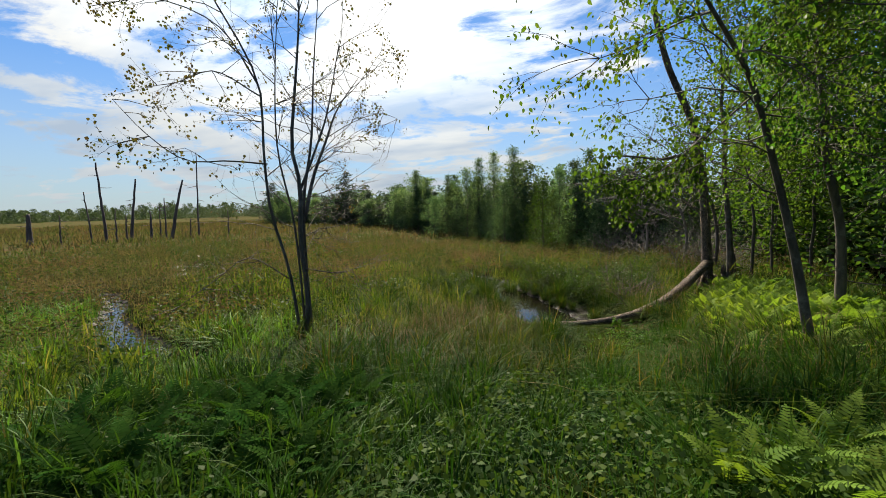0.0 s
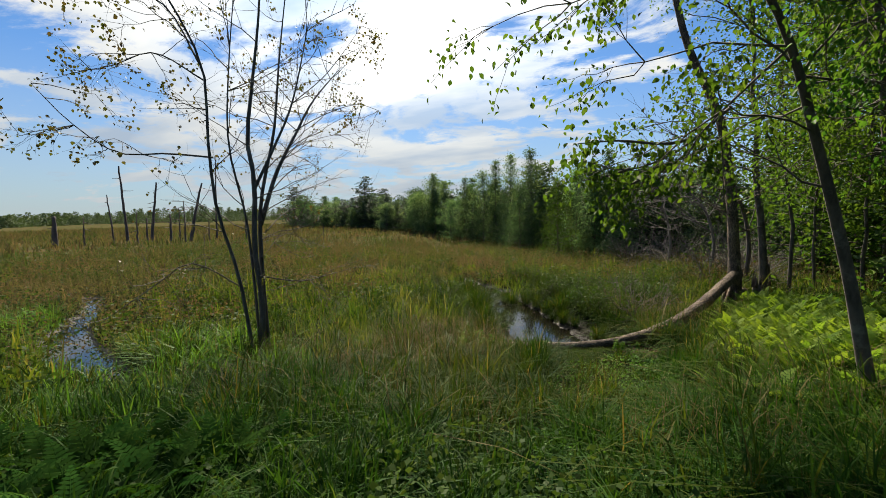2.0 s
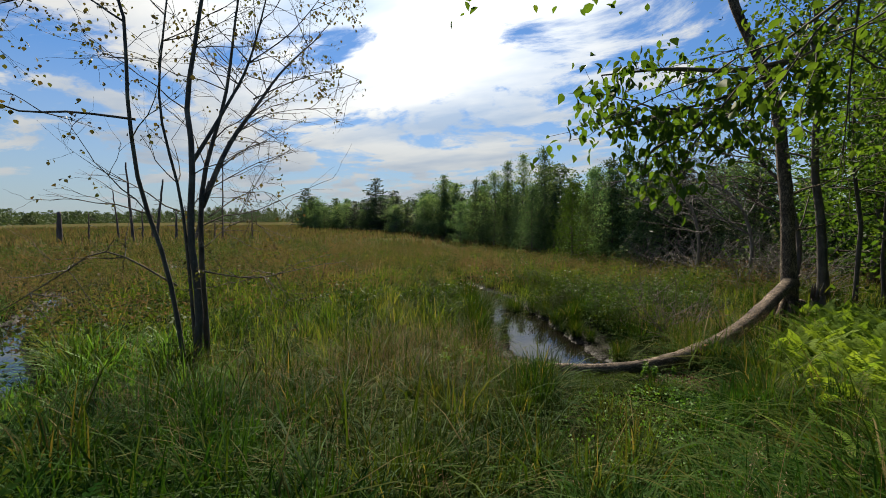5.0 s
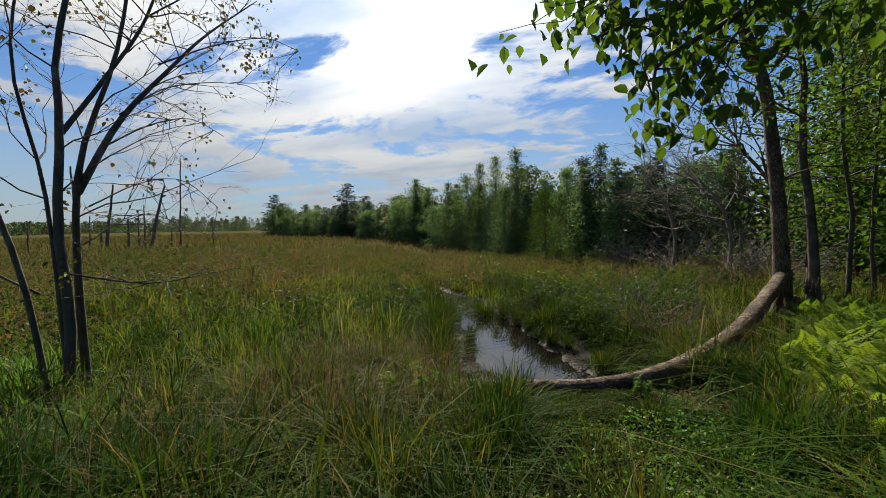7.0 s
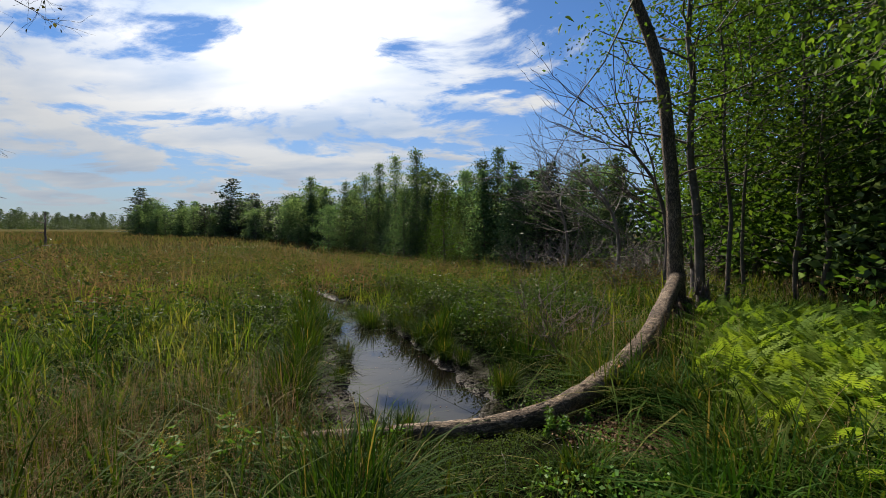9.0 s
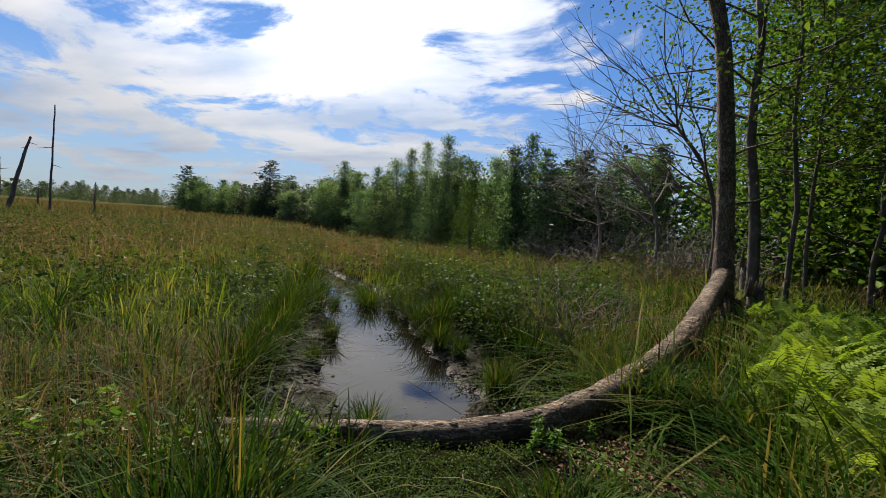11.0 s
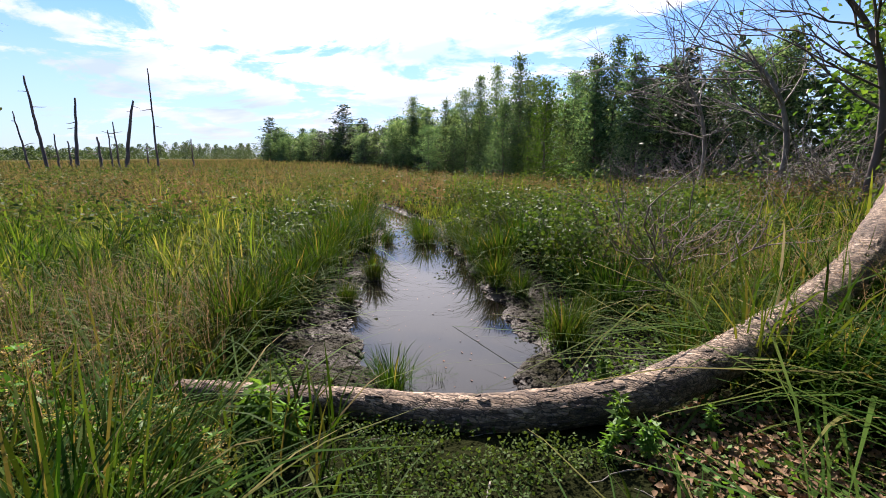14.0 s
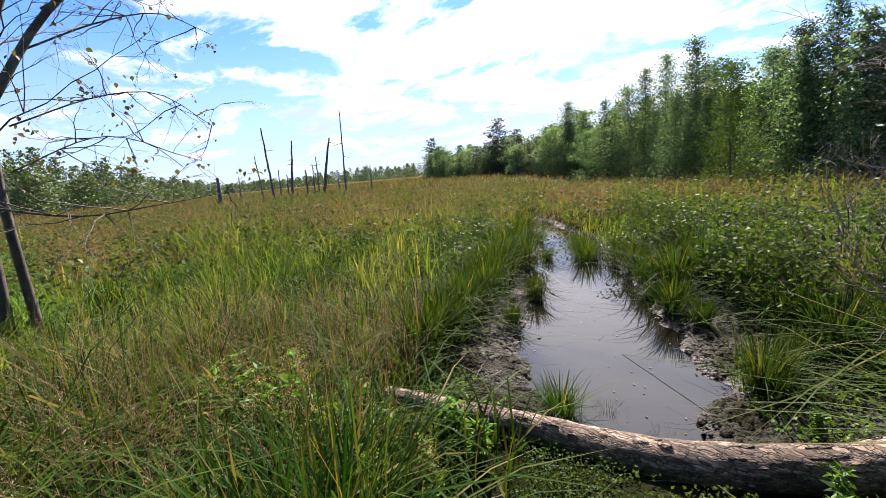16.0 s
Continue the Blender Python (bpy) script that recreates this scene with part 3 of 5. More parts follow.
def land(x, y):
    """The ground's height: a bank that falls to the marsh, hummocks, and beds that dip under the water."""
    x, y = np.asarray(x, float), np.asarray(y, float)
    d = 0.45 * (x + 1.0) - 0.9 * y
    d = 0.5 * (d + np.sqrt(d * d + 1.0))
    e = np.minimum(d, 9.0)
    h = 0.13 + 0.15 * e + 0.02 * (d - e)
    h = h + 0.3 * step(1.2, 4.0, x) * step(-4.0, 1.0, y) * (1 - step(9.0, 20.0, y))
    h = h - 0.75 * step(9.0, 30.0, y) * step(-34.0, -6.0, x)
    r = np.hypot(x, y)
    h = h + 0.035 * np.sin(1.9 * x + 0.6 * np.sin(1.3 * y)) * np.sin(2.2 * y + 1.0) + 0.05 * np.sin(0.45 * x + 1.0) * np.sin(0.38 * y) * (r < 150)
    front = y - np.interp(x, LOG_X, LOG_Y)
    h = h + 0.13 * (1 - step(-0.02, 0.3, front)) * step(-1.2, 0.3, y) * np.exp(-(((x - 0.1) / 1.4) ** 4))
    n, m = nearness(x, y, STREAM)
    n = n + (0.16 * np.sin(4.3 * x + 1.1) * np.sin(5.1 * y) + 0.09 * np.sin(11 * x + 2) * np.sin(9 * y + x)) * step(0.4, 0.8, n)
    h = h + (-0.14 - h) * (1 - step(0.55, 1.0, n)) + np.where(n > 1.0, (0.03 - h) * (1 - step(1.0, 1.75, n)) * 0.9, 0) * (n > 1.0) + np.where(n <= 1.0, (0.03 - h) * step(0.55, 1.0, n) * 0.9, 0)
    for line in (FLAT_EAST, FLAT_WEST):
        m, _ = nearness(x, y, line)
        h = h + (np.minimum(h, 0.05 + 0.02 * np.sin(9 * x) * np.sin(8 * y)) - h) * (1 - step(0.75, 1.5, m))
    for line in (SEEP, POOL):
        n, m = nearness(x, y, line)
        h = h + (-0.10 - h) * (1 - step(0.7, 1.5, n))
    return h


def seat(x, y, sink=0.03):
    return float(land(x, y)) - sink


def make_ground():
    def axis(fine, far):
        inner = np.arange(-fine, fine + 1e-6, 0.15)
        grow = fine + np.cumsum(0.15 * 1.14 ** np.arange(1, 76))
        grow = grow[grow < far]
        return np.r_[-far, -grow[::-1], inner, grow, far]

    ax = axis(9.0, 2400.0)
    X, Y = np.meshgrid(ax - 1.0, ax)
    Z = land(X, Y)
    near = np.exp(-(X**2 + Y**2) / 300)
    Z = Z + near * 0.012 * RNG.normal(0, 1, Z.shape)
    n = len(ax)
    i, j = np.meshgrid(np.arange(n - 1), np.arange(n - 1), indexing="ij")
    q = np.stack([i * n + j, i * n + j + 1, (i + 1) * n + j + 1, (i + 1) * n + j], -1).reshape(-1, 4)
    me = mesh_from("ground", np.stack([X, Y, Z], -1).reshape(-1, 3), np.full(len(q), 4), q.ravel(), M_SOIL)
    tagged(new("ground", me), "dark marsh soil, deepened for shade under grass, with muddy banks", "ground", kind="structure")


def make_water(name, line, label):
    x0, y0 = line[:, 0].min() - 2.2, line[:, 1].min() - 2.0
    x1, y1 = line[:, 0].max() + 2.0, line[:, 1].max() + 2.0
    gx, gy = np.arange(x0, x1, 0.14), np.arange(y0, y1, 0.14)
    X, Y = np.meshgrid(gx, gy)
    n, _ = nearness(X, Y, line)
    keep = (n < 1.9)
    keep = keep[:-1, :-1] & keep[1:, :-1] & keep[:-1, 1:] & keep[1:, 1:]
    W = len(gx)
    i, j = np.nonzero(keep)
    q = np.stack([i * W + j, i * W + j + 1, (i + 1) * W + j + 1, (i + 1) * W + j], -1)
    me = mesh_from(name, np.stack([X, Y, np.zeros_like(X)], -1).reshape(-1, 3), np.full(len(q), 4), q.ravel(), M_WATER)
    tagged(new(name, me), label, "water", kind="structure")


make_ground()
make_water("water", STREAM, "still brown pond water reflecting the clouds")
make_water("water_seep", SEEP, "shallow still water in the marsh grass")
make_water("water_pool", POOL, "shallow still marsh pool among sedge")

# ---- trees ----


def twigs(wood, tips, start, way, length, radius, depth, spread=0.6, droop=0.0, sides=4, kids=4):
    """Branching twigs; gathers the twig points into tips."""
    way = np.asarray(way, float) / (np.linalg.norm(way) + 1e-9)
    end = np.asarray(start, float) + way * length
    end[2] -= droop * length
    line = wander(start, end, 5, length * 0.03)
    wood.tube(line, np.linspace(radius, radius * 0.45, 5), sides, cap=False)
    if depth == 0:
        tips.extend(line[2:])
        return
    for k in range(kids):
        t = RNG.uniform(0.3, 1.0) if k else 1.0
        p = line[int(round(t * 4))]
        w = way + RNG.normal(0, spread, 3)
        twigs(wood, tips, p, w, length * RNG.uniform(0.45, 0.72), radius * 0.5, depth - 1, spread, droop, 3 if depth < 2 else sides, kids)


def broadleaf(seed, height, crown_from, radius, leaves, leaf, bark, foliage, trunk_r, label, name="tree", lean=0.0, airy=0.35, cone=False):
    """A tapered trunk, limbs and an uneven crown of leaves in clumps, with gaps."""
    global RNG
    RNG = np.random.default_rng(seed)
    tree = thing(name, Matrix(), label, "tree")
    wood = Soup()
    top = np.array([lean * height, lean * 0.4 * height, height])
    stem = wander((0, 0, -0.15), top, 12, height * 0.006)
    rad = trunk_r * np.linspace(1, 0.12, 12) ** 0.9
    rad[0] *= 1.35
    wood.tube(stem, rad, 8, 0.05)
    clumps = []
    limbs = 46 if cone else 26
    for k in range(limbs):
        t = crown_from + (1 - crown_from) * (k + RNG.uniform(0, 1)) / limbs
        at = min(t * 11, 10.9)
        p = stem[int(at)] + (stem[int(at) + 1] - stem[int(at)]) * (at - int(at))
        f = (t - crown_from) / (1 - crown_from)
        reach = radius * (0.35 + 1.1 * math.sin(math.pi * min(1, 0.18 + f * 0.80))) * RNG.uniform(0.45, 1.0)
        if cone:
            reach = radius * (0.15 + 1.05 * (1 - f) ** 0.8) * RNG.uniform(0.55, 1.0)
        yaw = k * 2.4 + RNG.uniform(-0.5, 0.5)
        end = p + np.array([math.cos(yaw) * reach, math.sin(yaw) * reach, reach * RNG.uniform(0.05, 0.3 if cone else 0.55)])
        line = wander(p, end, 5, reach * 0.03)
        wood.tube(line, np.linspace(trunk_r * 0.28 * (1.1 - 0.8 * f), 0.01, 5), 4, cap=False)
        for s in ((0.15, 0.4, 0.65, 0.85, 1.0) if cone else (0.35, 0.6, 0.8, 0.95, 1.05)):
            q = p + (end - p) * s
            slim = (1 - 0.48 * f) if cone else 1.0
            clumps.append((q + RNG.normal(0, radius * 0.10 * slim, 3) * (1, 1, 1.3 if cone else 1), radius * slim * RNG.uniform(0.13, 0.30)))
    for k in range(3 if cone else 10):
        clumps.append((top + (0.25 if cone else 1.0) * RNG.normal(0, 1, 3) * np.array([0.22, 0.22, 0.12]) * radius - np.array([0, 0, radius * 0.25 * RNG.uniform(0, 1.5)]), radius * (0.06 if cone else 0.18)))
    crown = Soup()
    per = max(6, leaves // len(clumps))
    for c, r in clumps:
        if RNG.uniform() < airy * 0.4:
            continue
        m = int(per * RNG.uniform(0.5, 1.5) * (min(1.6, r / (radius * 0.16)) if cone else 1.0))
        pts = c + RNG.normal(0, 1, (m, 3)) * r * (np.array([0.95, 0.95, 0.75]) if cone else np.array([0.95, 0.95, 0.5]))
        crown.leaves(pts, leaf)
    part("trunk", wood, bark, tree)
    part("crown", crown, foliage, tree)
    return tree


def conifer(seed, height, radius, label):
    """A straight stem with drooping whorls of flat needle sprays."""
    global RNG
    RNG = np.random.default_rng(seed)
    tree = thing("conifer", Matrix(), label, "tree")
    wood, crown = Soup(), Soup()
    wood.tube(wander((0, 0, -0.15), (0, 0, height), 10, 0.03), np.linspace(height * 0.014, 0.015, 10), 7)
    z = height * 0.10
    pts = []
    while z < height * 0.99:
        f = z / height
        reach = radius * (1 - f) ** 0.55 * RNG.uniform(0.5, 1.15) + 0.1
        for k in range(6):
            yaw = RNG.uniform(0, 2 * math.pi)
            r = reach * RNG.uniform(0.6, 1.1)
            end = np.array([math.cos(yaw) * r, math.sin(yaw) * r, z + r * (0.28 * f - 0.02)])
            line = wander((0, 0, z), end, 4, r * 0.03)
            wood.tube(line, np.linspace(0.03 * (1.2 - f), 0.008, 4), 3, cap=False)
            m = int(6 + 18 * r / radius)
            t = RNG.uniform(0.2, 1.05, m)[:, None]
            side = np.array([-math.sin(yaw), math.cos(yaw), 0])
            p = np.array([0, 0, z]) + (end - np.array([0, 0, z])) * t + side * RNG.normal(0, 0.16, m)[:, None] * r * (1.1 - t) + RNG.normal(0, 0.05, (m, 3))
            pts.append(p)
        z += height * 0.035 * RNG.uniform(0.7, 1.2)
    crown.leaves(np.concatenate(pts), 0.42, 0.2, 0.42)
    part("trunk", wood, M_BARK, tree)
    part("crown", crown, M_NEEDLE, tree)
    return tree


def put(ob, x, y, turn=0.0, size=1.0, tall=None, sink=0.05):
    """A copy of a thing on the ground at x, y."""
    m = Matrix.Translation((x, y, seat(x, y, sink))) @ Matrix.Rotation(turn, 4, "Z")
    c = copy_thing(ob, m)
    c.scale = (size, size, tall or size)
    return c


def place(ob, x, y, turn=0.0, size=1.0, tall=None, sink=0.05):
    ob.matrix_world = Matrix.Translation((x, y, seat(x, y, sink))) @ Matrix.Rotation(turn, 4, "Z")
    ob.scale = (size, size, tall or size)
    return ob


def grow(limb, r0, r1, wood, sides=7, n=14, rough=0.03):
    line = spline(limb, n)
    wood.tube(line, np.linspace(r0, r1, n), sides, rough)
    return line


def marsh_maple():
    """The half-bare tree of several stems in the grass."""
    global RNG
    RNG = np.random.default_rng(31)
    tree = thing("maple_tree", pose(-5.7, -1.15, seat(-5.7, -1.15), 0, 0, 30) @ Matrix.Scale(0.8, 4), "half-bare multi-stemmed marsh maple with sparse turning leaves", "tree")
    stems = {
        "main_stem": ([(0, 0, -0.2), (0.10, 0.05, 1.4), (-0.02, 0.1, 2.6), (0.03, 0.2, 4.2), (-0.16, 0.5, 5.2), (-0.05, 0.8, 6.7), (0.1, 1.1, 8.4), (0.25, 1.3, 11.0)], 0.078, 0.012),
        "far_stem": ([(0.12, 0.3, -0.2), (0.05, 0.35, 2.2), (0.05, 0.55, 3.7), (0.3, 1.2, 5.6), (0.4, 1.7, 7.5), (0.6, 2.2, 9.8)], 0.064, 0.011),
        "right_limb": ([(0.05, 0.45, 3.2), (0.3, 1.2, 4.5), (0.65, 2.2, 5.7), (1.0, 3.3, 6.9), (1.8, 4.6, 8.4)], 0.058, 0.011),
        "side_stem": ([(-0.08, -0.12, -0.2), (-0.3, -0.2, 2.0), (-0.65, -0.3, 3.6), (-0.7, -0.4, 5.0), (-0.75, -0.4, 6.7), (-1.9, -0.3, 9.1), (-2.4, 0.0, 10.6)], 0.046, 0.011),
        "thin_stem": ([(0.0, 0.1, -0.2), (-0.15, 0.1, 3.2), (-0.45, 0.1, 5.0), (-0.5, 0.5, 6.7), (-0.4, 1.0, 9.0)], 0.036, 0.01),
        "forked_limb": ([(0.0, 0.2, 4.0), (0.35, 0.7, 5.0), (0.75, 1.3, 6.3), (1.2, 1.8, 8.6)], 0.04, 0.01),
    }
    boughs = [
        ([(-0.3, 0.1, 1.7), (-1.3, -0.4, 2.4), (-2.2, -0.6, 2.0), (-3.8, -0.9, 1.2)], 0.026),
        ([(0.1, 0, 2.0), (0.9, 0.6, 1.75), (1.5, 1.2, 1.8), (2.2, 2.2, 1.9)], 0.026),
        ([(-0.65, -0.3, 4.7), (-1.7, -0.5, 4.75), (-3.0, -0.6, 4.75), (-4.0, -0.8, 5.3), (-4.8, -0.9, 6.0)], 0.03),
        ([(-0.7, -0.4, 6.3), (-2.1, -0.2, 6.9), (-3.3, -0.2, 6.6), (-4.3, -0.1, 6.5)], 0.026),
        ([(-0.75, -0.4, 6.6), (-2.0, 0.2, 8.1), (-4.0, 0.4, 8.7), (-6.3, 0.6, 8.5)], 0.03),
        ([(0.65, 2.2, 5.7), (1.5, 3.1, 6.3), (2.4, 4.0, 6.7), (3.0, 4.6, 6.6)], 0.022),
        ([(0.75, 1.3, 6.3), (1.6, 1.9, 7.2), (2.6, 2.3, 8.6)], 0.02),
        ([(0.2, 0.9, 4.0), (0.5, 2.2, 4.6), (0.9, 3.7, 4.9), (1.3, 5.0, 4.7)], 0.022),
        ([(0.1, 0.6, 3.0), (0.4, 1.8, 3.5), (0.8, 3.2, 3.6), (1.2, 4.4, 3.1)], 0.018),
        ([(0.05, 0.5, 2.4), (0.3, 1.6, 2.9), (0.6, 2.8, 2.8), (0.8, 3.6, 2.4)], 0.015),
        ([(0.3, 1.2, 4.6), (0.7, 2.4, 5.3), (1.3, 3.9, 5.7), (1.6, 5.2, 5.9)], 0.02),
    ]
    twig, tips = Soup(), []
    boughs = [([(x if x > -1.0 else -1.0 + 0.68 * (x + 1.0), y if y < 1.5 else 1.5 + 0.5 * (y - 1.5), z) for x, y, z in c], r) for c, r in boughs]
    for name, (ctrl, r0, r1) in stems.items():
        s = Soup()
        line = grow(ctrl, r0, r1, s, 9, 18)
        part(name, s, M_BARK, tree)
        for k in range(12):
            p = line[RNG.integers(5, 18)]
            w = np.array([RNG.normal(0, 1), RNG.normal(0, 0.8), RNG.uniform(0.2, 1.1)])
            twigs(twig, tips, p, w, RNG.uniform(0.7, 1.7), 0.014, 2, 0.42, -0.1, kids=3)
    for ctrl, r in boughs:
        s = Soup()
        line = grow(ctrl, r * 0.75, 0.006, s, 6, 12)
        part("bough", s, M_BARK, tree)
        for k in range(11):
            twigs(twig, tips, line[RNG.integers(3, 12)], RNG.normal(0, 1, 3) * (1, 1, 0.5), RNG.uniform(0.4, 1.0), 0.010, 2, 0.55, 0.05, kids=3)
    part("twig_crown", twig, M_BARK, tree)
    tips = np.array(tips)
    h = np.clip((tips[:, 2] - 5.0) / 5.0, 0, 1)
    side = np.clip(-tips[:, 0] / 3.5, 0, 1)
    keep = RNG.uniform(0, 1, len(tips)) < 0.05 + 0.36 * h + 0.2 * side + 0.04 * (tips[:, 2] < 2.6)
    hold = tips[keep]
    foliage = Soup()
    foliage.ovals(np.repeat(hold, 3, 0) + RNG.normal(0, 0.07, (len(hold) * 3, 3)), 0.075, 0.8, 0.8)
    part("leaves", foliage, M_AUTUMN, tree, "small turning leaves, olive to russet")


def leaning_tree(x, y, turn, ctrl, r0, seed, label, crowd, leaf=0.064, boughs=()):
    """A slim leaning tree with long leafy sprays; boughs reach out through given places."""
    global RNG
    RNG = np.random.default_rng(seed)
    tree = thing("leaning_tree", pose(x, y, seat(x, y), 0, 0, turn), label, "tree", "leaning trees by the trail")
    s = Soup()
    line = grow(ctrl, r0, 0.015, s, 9, 22)
    part("trunk", s, M_BARK, tree)
    tips = []
    for k in range(crowd):
        p = line[RNG.integers(9, 22)]
        w = np.array([RNG.normal(-0.3, 0.9), RNG.normal(-0.1, 0.9), RNG.normal(0.2, 0.35)])
        b = Soup()
        twigs(b, tips, p, w, RNG.uniform(0.6, 1.3), 0.014, 2, 0.42, 0.12, kids=4)
        part("branch", b, M_BARK, tree)
    own = len(tips)
    back = np.array(tree.matrix_world.inverted())
    for pts in boughs:
        q = np.array([(back @ np.r_[p, 1])[:3] for p in pts])
        b = Soup()
        ln = grow(q, 0.022, 0.006, b, 6, 12)
        for k in range(6):
            twigs(b, tips, ln[RNG.integers(3, 12)], RNG.normal(0, 1, 3) * (1, 1, 0.45), RNG.uniform(0.14, 0.34), 0.005, 1, 0.5, 0.2, kids=5)
        part("bough", b, M_BARK, tree)
    tips, near = np.array(tips[:own]), np.array(tips[own:])
    tips = tips[tips[:, 2] > 2.2]
    foliage = Soup()
    if len(near):
        foliage.ovals(np.repeat(near, 2, 0) + RNG.normal(0, 0.06, (len(near) * 2, 3)), 0.084, 0.9, 0.6)
    foliage.ovals(np.repeat(tips, 4, 0) + RNG.normal(0, 0.08, (len(tips) * 4, 3)), leaf, 0.85, 0.62)
    part("foliage", foliage, M_LEAF, tree, "fresh green oval leaves")
    return tree


marsh_maple()
leaning_tree(3.0, -1.6, 24.0, [(0, 0, -0.1), (-0.42, 0, 1.5), (-0.95, -0.1, 2.8), (-1.5, -0.3, 3.7), (-2.1, -0.4, 4.4), (-2.7, -0.5, 5.0)], 0.07, 41, "slim dark tree leaning over the trail, full of green leaves", 18,
             boughs=[[(1.75, -1.05, 4.05), (1.16, -1.56, 3.53), (0.82, -1.76, 3.35), (0.5, -1.85, 3.29), (0.26, -1.88, 3.38)], [(0.95, -1.7, 3.37), (0.7, -1.79, 3.17), (0.5, -1.85, 3.06), (0.38, -1.89, 2.96), (0.37, -1.94, 2.8)], [(1.46, -1.36, 3.8), (1.24, -1.48, 3.5), (1.01, -1.61, 3.31), (0.81, -1.66, 3.19)], [(0.62, -1.82, 3.31), (0.43, -1.8, 3.25), (0.24, -1.79, 3.22), (0.1, -1.74, 3.2)], [(1.29, -1.5, 3.64), (0.98, -1.6, 3.59), (0.52, -1.61, 3.66), (0.04, -1.69, 3.65)]])
leaning_tree(4.2, 0.25, 24.0, [(0, 0, -0.1), (-0.12, 0, 1.7), (-0.5, 0, 2.9), (-0.9, -0.2, 4.0), (-1.5, -0.4, 5.4), (-1.9, -0.5, 6.4)], 0.085, 42, "tall slim tree leaning beside ferns, green leaves", 52)
leaning_tree(3.8, -2.9, 24.0, [(0, 0, -0.1), (0.0, 0, 1.4), (-0.3, 0.1, 2.8), (-0.75, 0.3, 4.0), (-1.35, 0.5, 5.1)], 0.06, 43, "young tree with drooping sprays of green leaves", 46)


def old_trunk():
    """The tall leaning trunk that props the log."""
    global RNG
    RNG = np.random.default_rng(51)
    t = thing("old_tree", pose(3.52, 4.95, seat(3.52, 4.95), 0, 0, 5) @ Matrix.Scale(0.83, 4), "tall weathered tree trunk with flaking grey bark", "tree")
    s = Soup()
    line = spline([(0, 0, -0.2), (-0.02, 0, 0.5), (-0.13, 0, 2.1), (-0.27, 0, 3.5), (-0.6, 0, 5.5), (-1.5, 0, 7.7), (-2.0, 0, 9.6)], 30)
    r = np.interp(np.linspace(0, 1, 30), [0, 0.05, 0.2, 0.6, 1], [0.34, 0.19, 0.145, 0.115, 0.08])
    s.tube(line, r, 14, 0.07)
    part("trunk", s, M_ROUGH, t)
    for k in range(9):
        a = k * 0.7 + 0.2
        f = Soup()
        o = np.array([math.cos(a), math.sin(a), 0])
        f.tube([o * 0.22 + (0, 0, 0.55), o * 0.30 + (0, 0, 0.2), o * 0.52 + (0, 0, -0.12)], [0.05, 0.09, 0.05], 6, 0.1)
        part("root_flare", f, M_ROUGH, t)
    low = Soup()
    for z, u, v in ((2.2, 1.1, 0.3), (3.1, 0.8, -0.3)):
        low.tube(wander((-0.1, 0, z), (u, v, z + 0.5), 6, 0.04), np.linspace(0.03, 0.006, 6), 5)
    part("dead_branch", low, M_ROUGH, t)


def dead_tree(x, y, turn, seed, height, label, reach=2.6, bark=None):
    """A bare grey tree with fanned, upswept branches."""
    global RNG
    RNG = np.random.default_rng(seed)
    t = thing("dead_tree", pose(x, y, seat(x, y), 0, 0, turn), label, "dead tree")
    s, w, tips = Soup(), Soup(), []
    line = spline([(0, 0, -0.1), (0.1, 0, height * 0.3), (-0.25, 0, height * 0.6), (-0.9, 0.1, height * 0.8)], 14)
    s.tube(line, np.linspace(0.07, 0.035, 14), 8, 0.05)
    bark = bark or M_SNAG
    part("trunk", s, bark, t)
    for k in range(15):
        p = line[RNG.integers(6, 14)]
        way = np.array([RNG.uniform(-1.5, 0.25), RNG.normal(0, 0.5), RNG.uniform(0.05, 0.9)])
        twigs(w, tips, p, way, reach * RNG.uniform(0.4, 0.75), 0.022, 2, 0.33, kids=4)
    part("branch_fan", w, bark, t)
    return t


def thicket(x, y, seed, size, count, mat, label, name="dead_brush", flat=0.45):
    """Tangled bare twigs."""
    global RNG
    RNG = np.random.default_rng(seed)
    t = thing(name, pose(x, y, seat(x, y)), label, "shrub")
    w, tips = Soup(), []
    for k in range(count):
        a = RNG.uniform(0, 2 * math.pi)
        way = np.array([math.cos(a), math.sin(a), RNG.uniform(flat, flat + 1.2)])
        twigs(w, tips, RNG.normal(0, 0.12, 3) * (size, size, 0), way, size * RNG.uniform(0.45, 0.8), 0.011 * size ** 0.5, 2, 0.4, kids=3)
    part("twig_tangle", w, mat, t)
    return t


def stump(x, y, height, r, seed, label):
    global RNG
    RNG = np.random.default_rng(seed)
    t = thing("broken_stump", pose(x, y, seat(x, y), 3, -4, 30), label, "stump")
    s = Soup()
    s.tube(wander((0, 0, -0.1), (0.03, 0, height), 7, 0.012), np.linspace(r * 1.25, r * 0.8, 7), 10, 0.09)
    part("bole", s, M_SNAG, t)
    for k in range(5):
        f = Soup()
        a = k * 1.26
        f.tube([(math.cos(a) * r * 0.6, math.sin(a) * r * 0.6, height - 0.06), (math.cos(a) * r * 0.65, math.sin(a) * r * 0.65, height + RNG.uniform(0.05, 0.3))], [r * 0.35, 0.006], 5)
        part("splinter", f, M_SNAG, t)


